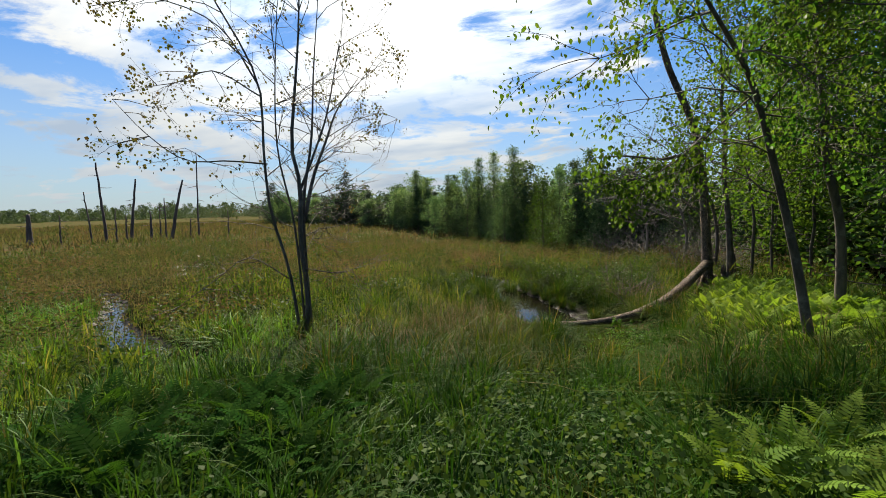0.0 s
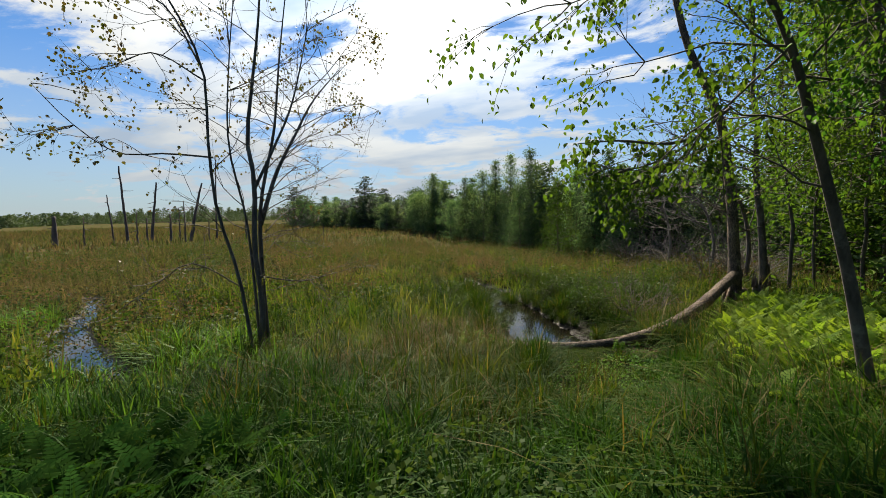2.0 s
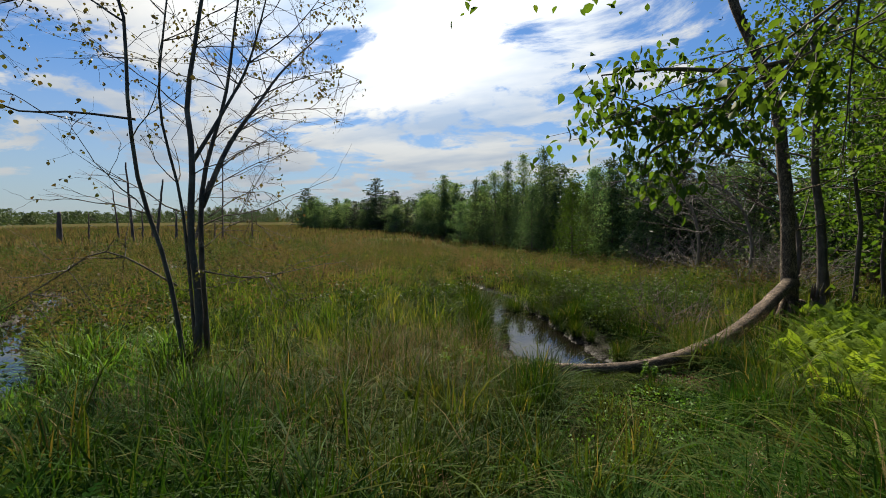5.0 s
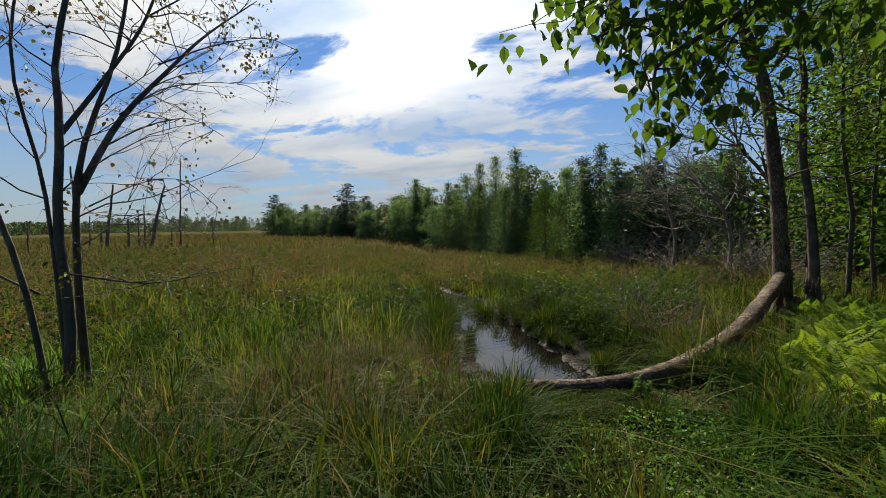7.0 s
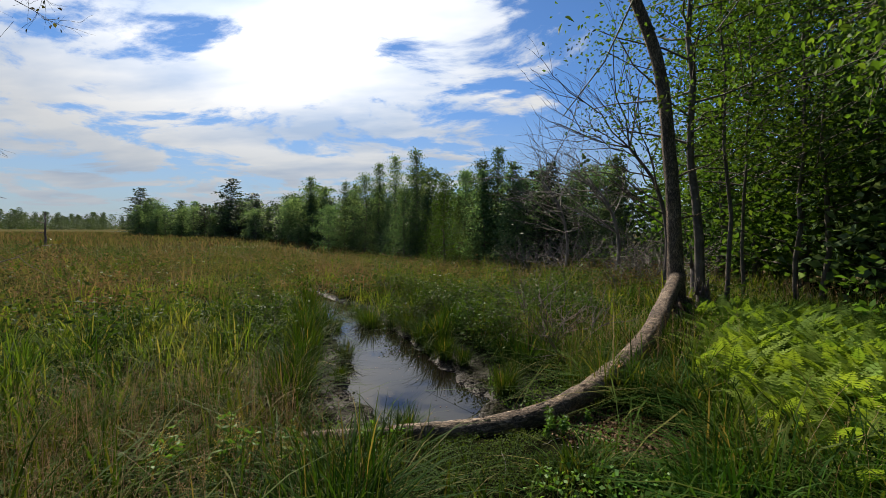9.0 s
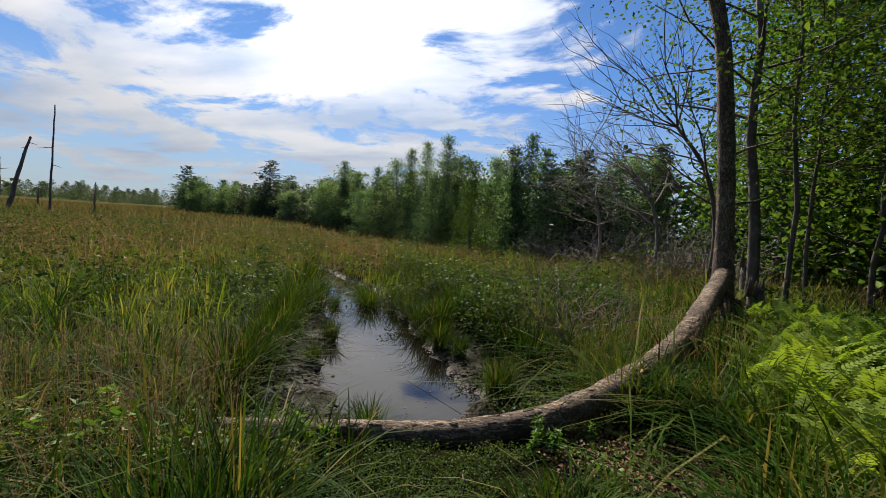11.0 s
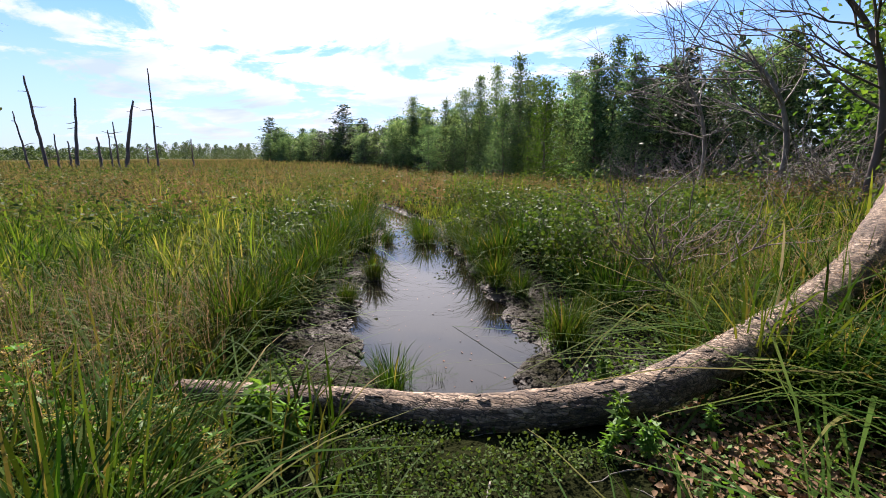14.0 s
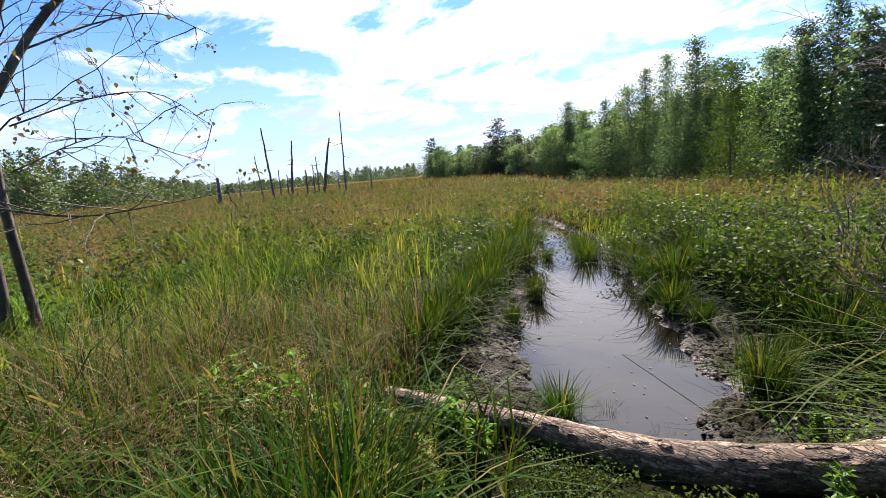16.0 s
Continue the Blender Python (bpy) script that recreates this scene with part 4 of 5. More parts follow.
def fallen_log():
    """The long curved log that dips to the mud and rises to lean on the old trunk."""
    global RNG
    RNG = np.random.default_rng(61)
    t = thing("fallen_log", Matrix(), "long curved fallen log with scaly grey bark, propped against a tree", "log")
    whole = spline(LOG, 110)
    line, r = whole[:, :3], whole[:, 3]
    u = np.linspace(0, 1, 110)
    line = line + np.stack([0 * u, 0 * u, 0.005 * np.sin(23 * u) + 0.003 * np.sin(61 * u)], -1)
    r = r * (1 + 0.05 * np.sin(37 * u) * np.sin(11 * u))
    s = Soup()
    s.tube(line, r, 20, 0.055)
    part("bole", s, M_LOG, t)
    # scaly bark plates lifted off the bole
    tan = np.gradient(line, axis=0)
    tan /= np.linalg.norm(tan, axis=1)[:, None]
    for k in range(280):
        i = RNG.uniform(1, 106)
        j = int(i)
        c, rr, w = line[j] + (line[j + 1] - line[j]) * (i - j), r[j], tan[j]
        a = np.cross(w, (0, 0, 1.0)); a /= np.linalg.norm(a)
        b = np.cross(a, w)
        ang = RNG.uniform(-0.5, 3.6)
        o = a * math.cos(ang) + b * math.sin(ang)
        v = -a * math.sin(ang) + b * math.cos(ang)
        L, W = RNG.uniform(0.02, 0.055) * (0.7 + rr * 4), RNG.uniform(0.006, 0.014)
        e = rr + RNG.uniform(0.0, 0.005)
        top = [c + o * e - w * L, c + o * (e - 0.002) - v * W, c + o * (e + 0.003) + w * L * 0.9, c + o * (e - 0.002) + v * W]
        low = [p - o * 0.012 for p in top]
        f = Soup()
        f.add(top + low, [4, 4, 4, 4, 4], [0, 1, 2, 3, 4, 5, 1, 0, 5, 6, 2, 1, 6, 7, 3, 2, 7, 4, 0, 3])
        part("bark_plate", f, M_LOG, t, smooth=False)
    sc = Soup()
    i = int(np.argmin(np.hypot(line[:, 0] - 1.45, line[:, 1] - 1.8)))
    c, rr, w = line[i], r[i], tan[i]
    a = np.cross(w, (0, 0, 1.0)); a /= np.linalg.norm(a)
    b = np.cross(a, w)
    o = b * 0.85 + a * 0.5
    for q in range(5):
        e = c + o * rr * 0.93 + a * (q - 2) * 0.012 + w * RNG.uniform(-0.02, 0.02)
        sc.tube([e - w * RNG.uniform(0.05, 0.1), e + o * 0.004, e + w * RNG.uniform(0.05, 0.11)], [0.004, 0.010, 0.003], 6, 0.2)
    part("torn_scar", sc, M_WOOD, t, "orange torn wood")
    br = Soup()
    e = line[-1]
    for k in range(7):
        q = e + RNG.normal(0, 0.07, 3)
        br.tube([q - tan[-1] * 0.1, q + tan[-1] * RNG.uniform(0.05, 0.28)], [0.05, 0.008], 5, 0.2)
    part("splintered_end", br, M_LOG, t)


# x, y, z and half thickness along the log
LOG = [(-1.34, 0.38, 0.37, 0.045), (-1.05, 0.46, 0.345, 0.058), (-0.8, 0.53, 0.34, 0.066), (-0.45, 0.6, 0.355, 0.074), (-0.12, 0.63, 0.385, 0.079), (0.16, 0.68, 0.41, 0.082), (0.45, 0.8, 0.435, 0.084), (0.75, 1.0, 0.45, 0.09), (1.05, 1.33, 0.465, 0.1), (1.4, 1.75, 0.5, 0.11), (1.73, 2.15, 0.56, 0.112), (2.25, 2.85, 0.72, 0.115), (2.9, 3.95, 0.97, 0.115), (3.55, 5.02, 1.25, 0.115)]
fallen_log()
old_trunk()
dead_tree(4.5, 7.9, 9.8, 71, 4.6, "bare dead tree with fanned grey branches", 3.0)
dead_tree(4.2, 10.6, -10, 74, 4.2, "grey dead tree at the wood's edge", 3.0, M_GREY)
dead_tree(3.2, 13.4, 15, 75, 4.6, "leafless grey tree before the dark wood", 3.2, M_GREY)
stump(3.98, 5.05, 0.55, 0.13, 72, "short dark broken stump beside the old trunk")
stump(4.6, 6.6, 0.9, 0.12, 73, "dark broken stump at the wood's edge")

# ---- the wood on the bank ----
POLES = [(4.4, 5.95, 0.10, 8.6, -0.10), (5.0, 6.1, 0.05, 7.5, -0.09), (6.0, 7.2, 0.045, 7.0, -0.05), (6.95, 6.9, 0.055, 7.5, -0.04), (7.5, 7.0, 0.06, 8.0, -0.02)]
for k, (x, y, r, h, ln) in enumerate(POLES):
    b = broadleaf(100 + k, h, 0.36, 1.9, 5200, 0.085, M_BARK, M_WOODLEAF, r, "slender woodland tree with light green leaves", "slender_tree", ln, 0.6)
    place(b, x, y, radians(9.8))
    tagged(b, group="slender trees at the wood's edge")

kinds = [
    broadleaf(11, 10.0, 0.10, 2.7, 7500, 0.19, M_BARK, M_FOREST, 0.11, "leafy green woodland tree at the marsh edge", cone=True),
    broadleaf(12, 11.0, 0.14, 2.5, 7500, 0.19, M_BARK, M_FOREST, 0.11, "tall green woodland tree at the marsh edge", cone=True),
    broadleaf(13, 9.0, 0.04, 2.5, 7500, 0.19, M_BARK, M_FOREST, 0.10, "low-branched green tree at the marsh edge"),
    broadleaf(14, 12.0, 0.10, 2.3, 7500, 0.19, M_BARK, M_FOREST, 0.11, "narrow pointed green tree at the marsh edge", cone=True),
    broadleaf(15, 10.0, 0.06, 2.6, 9000, 0.15, M_BARK, M_WOODLEAF, 0.12, "bright green tree leafed to the ground", cone=True),
    broadleaf(16, 11.0, 0.04, 2.7, 3300, 0.33, M_BARK, M_FOREST, 0.13, "green tree standing deeper in the wood", airy=0.2),
    broadleaf(17, 12.0, 0.04, 2.4, 3300, 0.33, M_BARK, M_FOREST, 0.13, "pointed green tree standing deeper in the wood", airy=0.2, cone=True),
]
fir = conifer(21, 13.0, 3.9, "dark conifer standing above the wood")
used = set()


def plant(k, x, y, h, turn, wide=1.0):
    ob = fir if k == 9 else kinds[k]
    tall0 = 13.0 if k == 9 else (10.0, 11.0, 9.0, 12.0, 10.0, 11.0, 12.0)[k]
    s = h / tall0
    f = place if k not in used else put
    used.add(k)
    wide *= 1.0 + 0.5 * float(step(35, 60, y))
    c = f(ob, x, y, turn, s * wide, s, 0.1)
    tagged(c, group="trees of the wood")


# kind, x, y, height: the front of the wood
FRONT = [(9, -69.1, 73.5, 10.0), (2, -58.1, 66.7, 5.0), (2, -49.8, 63.2, 5.4), (9, -42.8, 63.0, 10.5), (0, -42.5, 58.1, 3.8), (2, -32.2, 52.3, 4.5), (0, -25.8, 49.2, 5.9), (3, -21.2, 46.1, 8.5), (2, -15.9, 38.0, 4.7), (3, -14.6, 39.6, 7.4), (0, -11.3, 35.8, 7.8), (3, -9.8, 35.5, 8.8), (3, -7.8, 32.9, 9.0), (3, -5.4, 29.9, 8.9), (0, -5.8, 27.2, 5.8), (4, -2.0, 18.7, 5.0), (1, -1.1, 22.8, 6.2), (1, -0.1, 20.7, 6.3), (3, 0.9, 20.3, 6.8), (0, 1.8, 18.2, 4.8), (1, 3.0, 18.4, 5.4), (9, 3.8, 19.0, 4.9), (0, 4.4, 17.2, 5.1), (2, 5.1, 16.6, 4.9), (0, 5.7, 15.9, 4.8)]
for row in FRONT:
    plant(row[0], row[1], row[2], row[3], row[1] * 1.7, row[4] if len(row) > 4 else 1.0)
RNG = np.random.default_rng(90)
EDGE = np.array([(8.0, 8.5), (6.0, 11.0), (3.0, 14.5), (-1.0, 18.0), (-4.5, 25.5), (-12.0, 35.0), (-20.0, 44.0), (-35.0, 54.0), (-52.0, 63.0), (-72.0, 71.0)])
for back, every, lo, hi in ((2.2, 2.6, 4.6, 6.2), (5.5, 4.5, 6.0, 7.6)):
    seg = np.diff(EDGE, axis=0)
    run = np.r_[0, np.cumsum(np.hypot(*seg.T))]
    for s in np.arange(0, run[-1], every):
        k = min(np.searchsorted(run, s, side="right") - 1, len(seg) - 1)
        q = EDGE[k] + seg[k] * (s - run[k]) / (run[k + 1] - run[k])
        n = np.array([seg[k][1], -seg[k][0]]) / np.hypot(*seg[k])
        q = q + n * (back + RNG.normal(0, 0.9)) + RNG.normal(0, 0.6, 2)
        grow_h = RNG.uniform(lo, hi) * (1.0 + 0.2 * step(12, 30, s) - 0.1 * step(60, 100, s))
        plant(int(RNG.choice([6, 5, 6, 3, 6, 5, 9]) if back < 5 else RNG.choice([5, 6, 6, 9])), q[0], q[1], grow_h * 0.92, RNG.uniform(0, 6.28), RNG.uniform(0.9, 1.2))
# the thick wood on the bank
for k in range(18):
    x, y = RNG.uniform(7.8, 20.0), RNG.uniform(2.5, 15.0)
    if x < 9 and y < 7.5:
        continue
    plant(int(RNG.choice([5, 6, 5])), x, y, RNG.uniform(8.0, 12.0), RNG.uniform(0, 6.28), 1.0)
for x, y, h in ((9.5, -1.5, 9.0), (11.5, -5.0, 10.0), (9.0, -9.0, 9.0), (6.8, 1.2, 8.0), (8.6, 2.6, 9.0), (12.5, 1.0, 11.0), (6.5, -13.0, 9.0), (2.0, -19.0, 10.0), (6.6, -4.4, 8.0), (7.6, -7.5, 8.5), (7.4, -0.6, 8.5), (8.2, 8.6, 11.0), (9.6, 7.2, 11.0), (11.0, 9.5, 12.0), (7.2, 10.5, 10.0), (9.0, 11.5, 11.5), (12.5, 6.5, 12.0)):
    plant(int(RNG.choice([4, 4, 1])), x, y, h, RNG.uniform(0, 6.28), 1.0)


def far_woods():
    """The low wooded skyline across the marsh."""
    global RNG
    RNG = np.random.default_rng(95)
    crown = Soup()
    pts = []
    for k in range(760):
        yaw = radians(RNG.uniform(24, 108))
        d = RNG.uniform(260, 350) - 150 * step(radians(62), radians(82), yaw)
        h = RNG.uniform(5.0, 10.5) * (0.75 + 0.25 * math.sin(yaw * 9)) * (1 + 0.4 * step(radians(60), radians(80), yaw))
        x, y = -math.sin(yaw) * d, math.cos(yaw) * d
        m = 280
        u = RNG.uniform(0, 1, m)
        p = np.stack([x + RNG.normal(0, 2.8, m) * (1.1 - u), y + RNG.normal(0, 2.8, m) * (1.1 - u), h * (0.02 + 0.98 * u)], -1)
        pts.append(p)
    crown.leaves(np.concatenate(pts), 0.6, 0.1, 0.8)
    tagged(new("far_woods", crown.mesh("far_woods", M_FARWOOD)), "low hazy wooded skyline across the marsh", "woods", kind="stuff")


far_woods()


def wood_depths():
    """Crowded filler foliage behind the wood's front trees, needle-dark to paint its inner shade."""
    global RNG
    RNG = np.random.default_rng(97)
    seg = np.diff(EDGE, axis=0)
    run = np.r_[0, np.cumsum(np.hypot(*seg.T))]
    n = 42000
    s = RNG.uniform(0, run[-1], n)
    k = np.clip(np.searchsorted(run, s, side="right") - 1, 0, len(seg) - 1)
    q = EDGE[k] + seg[k] * ((s - run[k]) / (run[k + 1] - run[k]))[:, None]
    side = np.stack([seg[k][:, 1], -seg[k][:, 0]], -1) / np.hypot(seg[k][:, 0], seg[k][:, 1])[:, None]
    q = q + side * RNG.uniform(3.5, 8.0, n)[:, None]
    top = (4.2 + 0.9 * np.sin(s * 0.9) + 0.6 * np.sin(s * 2.3)) * (1.0 + 0.2 * step(12, 30, s) - 0.1 * step(60, 100, s))
    p = np.stack([q[:, 0], q[:, 1], RNG.uniform(0.1, 1, n) * top], -1)
    g = Soup()
    g.leaves(p, 0.40, 0.2, 0.6)
    tagged(new("wood_depths", g.mesh("wood_depths", M_NEEDLE)), "crowded filler foliage deep in the wood, coloured dark for shade", "woods", kind="stuff")


wood_depths()


def snag(x, y, height, r, lean_u, seed, kink=0.0, label="dead drowned tree standing bare in the marsh", arms=2):
    global RNG
    RNG = np.random.default_rng(seed)
    t = thing("dead_snag", pose(x, y, seat(x, y), 0, 0, 40), label, "dead tree", "drowned trees of the marsh")
    s = Soup()
    line = spline([(0, 0, -0.2), (lean_u * 0.35, 0, height * 0.4), (lean_u * 0.7 + kink, 0, height * 0.72), (lean_u, 0, height)], 14)
    s.tube(line + RNG.normal(0, 0.02, (14, 3)), np.linspace(r, r * 0.45, 14), 7, 0.1)
    part("trunk", s, M_SNAG, t)
    for k in range(arms):
        b = Soup()
        p = line[RNG.integers(6, 13)]
        b.tube(wander(p, p + np.array([RNG.uniform(-1.2, 1.2), RNG.normal(0, 0.4), RNG.uniform(-0.3, 0.3)]), 4, 0.04), np.linspace(0.04, 0.015, 4), 4)
        part("stub", b, M_SNAG, t)


# x, y, height, radius, lean
SNAGS = [(-49.4, 16.6, 3.1, 0.3, 0.1), (-46.7, 21.6, 8.3, 0.16, -0.3), (-47.3, 20.6, 5.3, 0.1, -0.3), (-46.3, 22.3, 3.5, 0.1, 0.1), (-45.6, 23.3, 6.6, 0.17, 0.9), (-45.8, 23.0, 2.8, 0.12, 0.1), (-44.6, 24.8, 3.2, 0.16, 0.1), (-43.5, 26.3, 6.7, 0.2, 1.5), (-43.8, 25.9, 4.7, 0.1, 0.1), (-44.1, 25.5, 3.9, 0.09, 0.1), (-42.4, 27.8, 2.4, 0.1, 0.1), (-41.9, 28.4, 9.8, 0.11, 0.4), (-39.8, 30.7, 3.2, 0.1, 0.1), (-48.4, 18.5, 3.0, 0.09, 0.1)]
for k, row in enumerate(SNAGS):
    snag(*row[:5], 200 + k, *row[5:])

# ---- grass, ferns and herbs ----


def scatter(n, x0, x1, y0, y1, seed):
    r = np.random.default_rng(seed)
    return r.uniform(x0, x1, n), r.uniform(y0, y1, n)


def clear_of(x, y, pad=1.0):
    """Where grass can stand: out of the water, off the mud by the log and off the leaf litter."""
    a, _ = nearness(x, y, STREAM)
    b, _ = nearness(x, y, SEEP)
    c, _ = nearness(x, y, POOL)
    mud = (x > -1.35) & (x < 1.2) & (y > np.interp(x, LOG_X, LOG_Y) - 0.12) & (y < 1.75)
    litter = ((x - 1.2) / 0.62) ** 2 + ((y - 0.8) / 0.55) ** 2 < 1
    front = ((x - 0.2) / 0.62) ** 2 + ((y - 0.36) / 0.26) ** 2 < 1
    ferny = (((x - 3.1) / 0.9) ** 2 + ((y - 0.7) / 1.6) ** 2 < 1) | (((x - 4.2) / 1.0) ** 2 + ((y - 2.6) / 1.7) ** 2 < 1) | (((x - 4.0) / 1.1) ** 2 + (y / 1.3) ** 2 < 1)
    flat = np.minimum(nearness(x, y, FLAT_EAST)[0], nearness(x, y, FLAT_WEST)[0])
    return (a > np.where(y > 6.0, 1.0, 1.3) * pad) & (flat > 0.95) & (b > 1.15) & (c > 1.0) & ~mud & ~litter & ~front & ~ferny


def patchy(x, y, f, seed=0.0):
    return 0.5 + 0.5 * np.sin(f * x + 1.7 * np.sin(0.7 * f * y + seed)) * np.sin(f * 1.1 * y + 1.3 * np.sin(0.8 * f * x + 2 * seed))


def sward(n, box, seed, keep, tuft, wide):
    """Places and vigour of blades in loose tufts."""
    x, y = scatter(n, *box, seed)
    ok = keep(x, y)
    x, y = x[ok], y[ok]
    big = RNG.uniform(0.55, 1.25, len(x)) * (0.55 + 0.5 * patchy(x, y, 1.1, 1.0) + 0.45 * patchy(x, y, 3.1, 4.0))
    x, y, big = np.repeat(x, tuft), np.repeat(y, tuft), np.repeat(big, tuft)
    dx, dy = RNG.normal(0, wide, len(x)), RNG.normal(0, wide, len(y))
    x, y = x + dx, y + dy
    ok = clear_of(x, y, 0.9)
    return x[ok], y[ok], big[ok], dx[ok], dy[ok]


def turf(name, label, n, box, height, width, mat, seed, keep, lean=0.45, tuft=6, wide=0.12, dome=False):
    """One sward of arching blades."""
    global RNG
    RNG = np.random.default_rng(seed)
    x, y, big, dx, dy = sward(n, box, seed, keep, tuft, wide)
    h = height * big * RNG.uniform(0.5, 1.25, len(x))
    h *= 0.45 + 0.55 * step(0.4, 1.0, np.hypot(x - 0.6, y - 0.1))
    out, way = np.hypot(dx, dy) / wide, RNG.uniform(0, 2 * np.pi, len(x))
    bend = RNG.gamma(2.0, lean / 2, len(x))
    if dome:  # blades fall outwards from the crown of the tussock
        way = np.arctan2(dy, dx) + RNG.normal(0, 0.5, len(x))
        bend = bend * (0.35 + 0.6 * out)
        h = h * (1.12 - 0.2 * np.clip(out, 0, 2))
    _, path = nearness(x, y, TRAIL)
    h *= (0.7 + 0.3 * step(0.4, 1.6, path)) * (1 - 0.3 * step(-5.2, -6.6, y) * (1 - step(2.5, 4.5, path)))
    s = Soup()
    s.blades(np.stack([x, y, land(x, y) - 0.02], -1), h, bend, width * RNG.uniform(0.6, 1.5, len(x)), way)
    tagged(new(name, s.mesh(name, mat)), label, "grass", kind="stuff")


def plumes(name, label, n, box, height, seed, keep, size, mat):
    """Thin stems that carry loose nodding heads of seed."""
    global RNG
    RNG = np.random.default_rng(seed)
    x, y, big, _, _ = sward(n, box, seed, keep, 3, 0.15)
    h = height * (0.6 + 0.4 * big) * RNG.uniform(0.75, 1.2, len(x))
    at = np.stack([x, y, land(x, y)], -1)
    yaw, lean = RNG.uniform(0, 2 * np.pi, len(x)), RNG.gamma(2.0, 0.14, len(x))
    s = Soup()
    s.blades(at, h, lean, size * 0.10, yaw)
    way = np.stack([np.cos(yaw), np.sin(yaw), 0 * yaw], -1)
    for t in np.linspace(0.72, 1.0, 7):
        q = at + way * (h * lean * t * t)[:, None] + np.array([0, 0, 1.0]) * (h * (t - 0.33 * lean * t**3))[:, None]
        s.leaves(q + RNG.normal(0, size * 0.3, q.shape), size * (1.25 - t * 0.5), -0.5, 0.22)
    tagged(new(name, s.mesh(name, mat)), label, "grass", kind="stuff")


def in_view(x, y):
    return (y > -12) & clear_of(x, y)


def ring(lo, hi, f=None, cut=0.0):
    def g(x, y):
        _, d = nearness(x, y, TRAIL)
        ok = (d >= lo) & (d < hi) & in_view(x, y)
        return ok & (patchy(x, y, f, 2.0) > cut) if f else ok
    return g


def bank(x, y):
    """Where the lush grass grows: the bank at the start, and in patches along the shady side."""
    _, d = nearness(x, y, TRAIL)
    slope = (y < -2.6 + 0.6 * np.sin(1.3 * x)) & (x < 2.2)
    shade = (x > 0.8) & (x < 4.0) & (y < 0.0) & (patchy(x, y, 1.4, 0.5) > 0.2)
    return (d < 3.6 + 2.6 * patchy(x, y, 0.9, 3.0)) & in_view(x, y) & (slope | shade)


def not_bank(x, y):
    return ring(0.0, 4.2)(x, y) & ~((y < -2.8 + 0.6 * np.sin(1.3 * x)) & (x < 2.0) & (patchy(x, y, 1.4, 0.5) > 0.06)) & ~((x > 1.0) & (y < -0.2) & (patchy(x, y, 1.4, 0.5) > 0.35)) & ~((x > -0.2) & (x < 2.7) & (y > 2.4) & (patchy(x, y, 1.9, 0.7) > 0.3))


NEAR = (-6.5, 6.0, -11.5, 5.5)
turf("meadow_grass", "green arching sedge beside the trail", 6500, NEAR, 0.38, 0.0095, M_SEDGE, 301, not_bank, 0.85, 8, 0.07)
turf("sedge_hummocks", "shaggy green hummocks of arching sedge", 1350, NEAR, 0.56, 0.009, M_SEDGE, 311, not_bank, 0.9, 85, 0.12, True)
turf("lush_grass", "lush green grass on the bank, darkened for shade", 3400, (-7.0, 4.2, -11.0, 0.3), 0.46, 0.011, M_LUSH, 309, bank, 0.9, 60, 0.15, True)
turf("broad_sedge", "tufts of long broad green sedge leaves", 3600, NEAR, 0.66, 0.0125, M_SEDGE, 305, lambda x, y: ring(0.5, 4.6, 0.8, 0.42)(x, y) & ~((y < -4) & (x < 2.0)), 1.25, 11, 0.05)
turf("marsh_grass", "tall green and straw-coloured marsh sedge", 6500, (-20.0, 8.0, -11.0, 16.0), 0.40, 0.014, M_OPEN, 302, ring(4.0, 13.0), 0.55, 8, 0.12)
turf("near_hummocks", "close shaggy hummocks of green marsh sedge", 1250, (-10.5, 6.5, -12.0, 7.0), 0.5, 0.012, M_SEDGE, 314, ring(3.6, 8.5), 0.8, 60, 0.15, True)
turf("marsh_hummocks", "shaggy hummocks of green and straw marsh sedge", 1500, (-20.0, 8.0, -11.0, 16.0), 0.52, 0.013, M_OPEN, 312, ring(4.0, 13.0), 0.7, 60, 0.19, True)
turf("sedge_field", "olive and russet sedge of the open marsh", 11000, (-36.0, 8.0, -10.0, 36.0), 0.55, 0.018, M_RUSSET, 303, ring(10.0, 32.0), 0.7, 9, 0.2)
turf("far_sedge", "russet sedge far across the marsh", 15000, (-120.0, 4.0, -20.0, 100.0), 0.62, 0.06, M_RUSSET, 304, ring(26.0, 140.0), 0.6, 7, 0.6)
turf("green_sedge", "fresh green sedge among the russet marsh", 6500, (-40.0, 9.0, -16.0, 32.0), 0.66, 0.028, M_OPEN, 308, ring(6.5, 24.0, 0.45, 0.55), 0.45, 7, 0.16)
turf("fresh_grass", "fresh bright green marsh grass in loose hummocks", 1900, (-18.0, -3.0, -9.0, 6.0), 0.46, 0.015, M_HERB, 313, lambda x, y: ring(3.5, 17.0, 0.6, 0.3)(x, y) & (x < -4) & (y < -0.8), 0.7, 42, 0.2, True)
turf("log_sedge", "tall sedge standing before the fallen log", 55, (-1.6, -0.5, -1.1, -0.3), 0.52, 0.008, M_SEDGE, 315, lambda x, y: x < 1, 0.7, 26, 0.09, True)
plumes("nodding_grass", "tan nodding grass heads above the sedge", 3000, NEAR, 0.72, 306, lambda x, y: ring(0.5, 5.0, 0.55, 0.3)(x, y) & (y > -3.4), 0.022, M_STRAW)
plumes("marsh_plumes", "reddish seed heads over the marsh", 3400, (-30.0, 8.0, -14.0, 30.0), 0.8, 307, ring(6.0, 24.0, 0.3, 0.35), 0.04, M_STRAW)


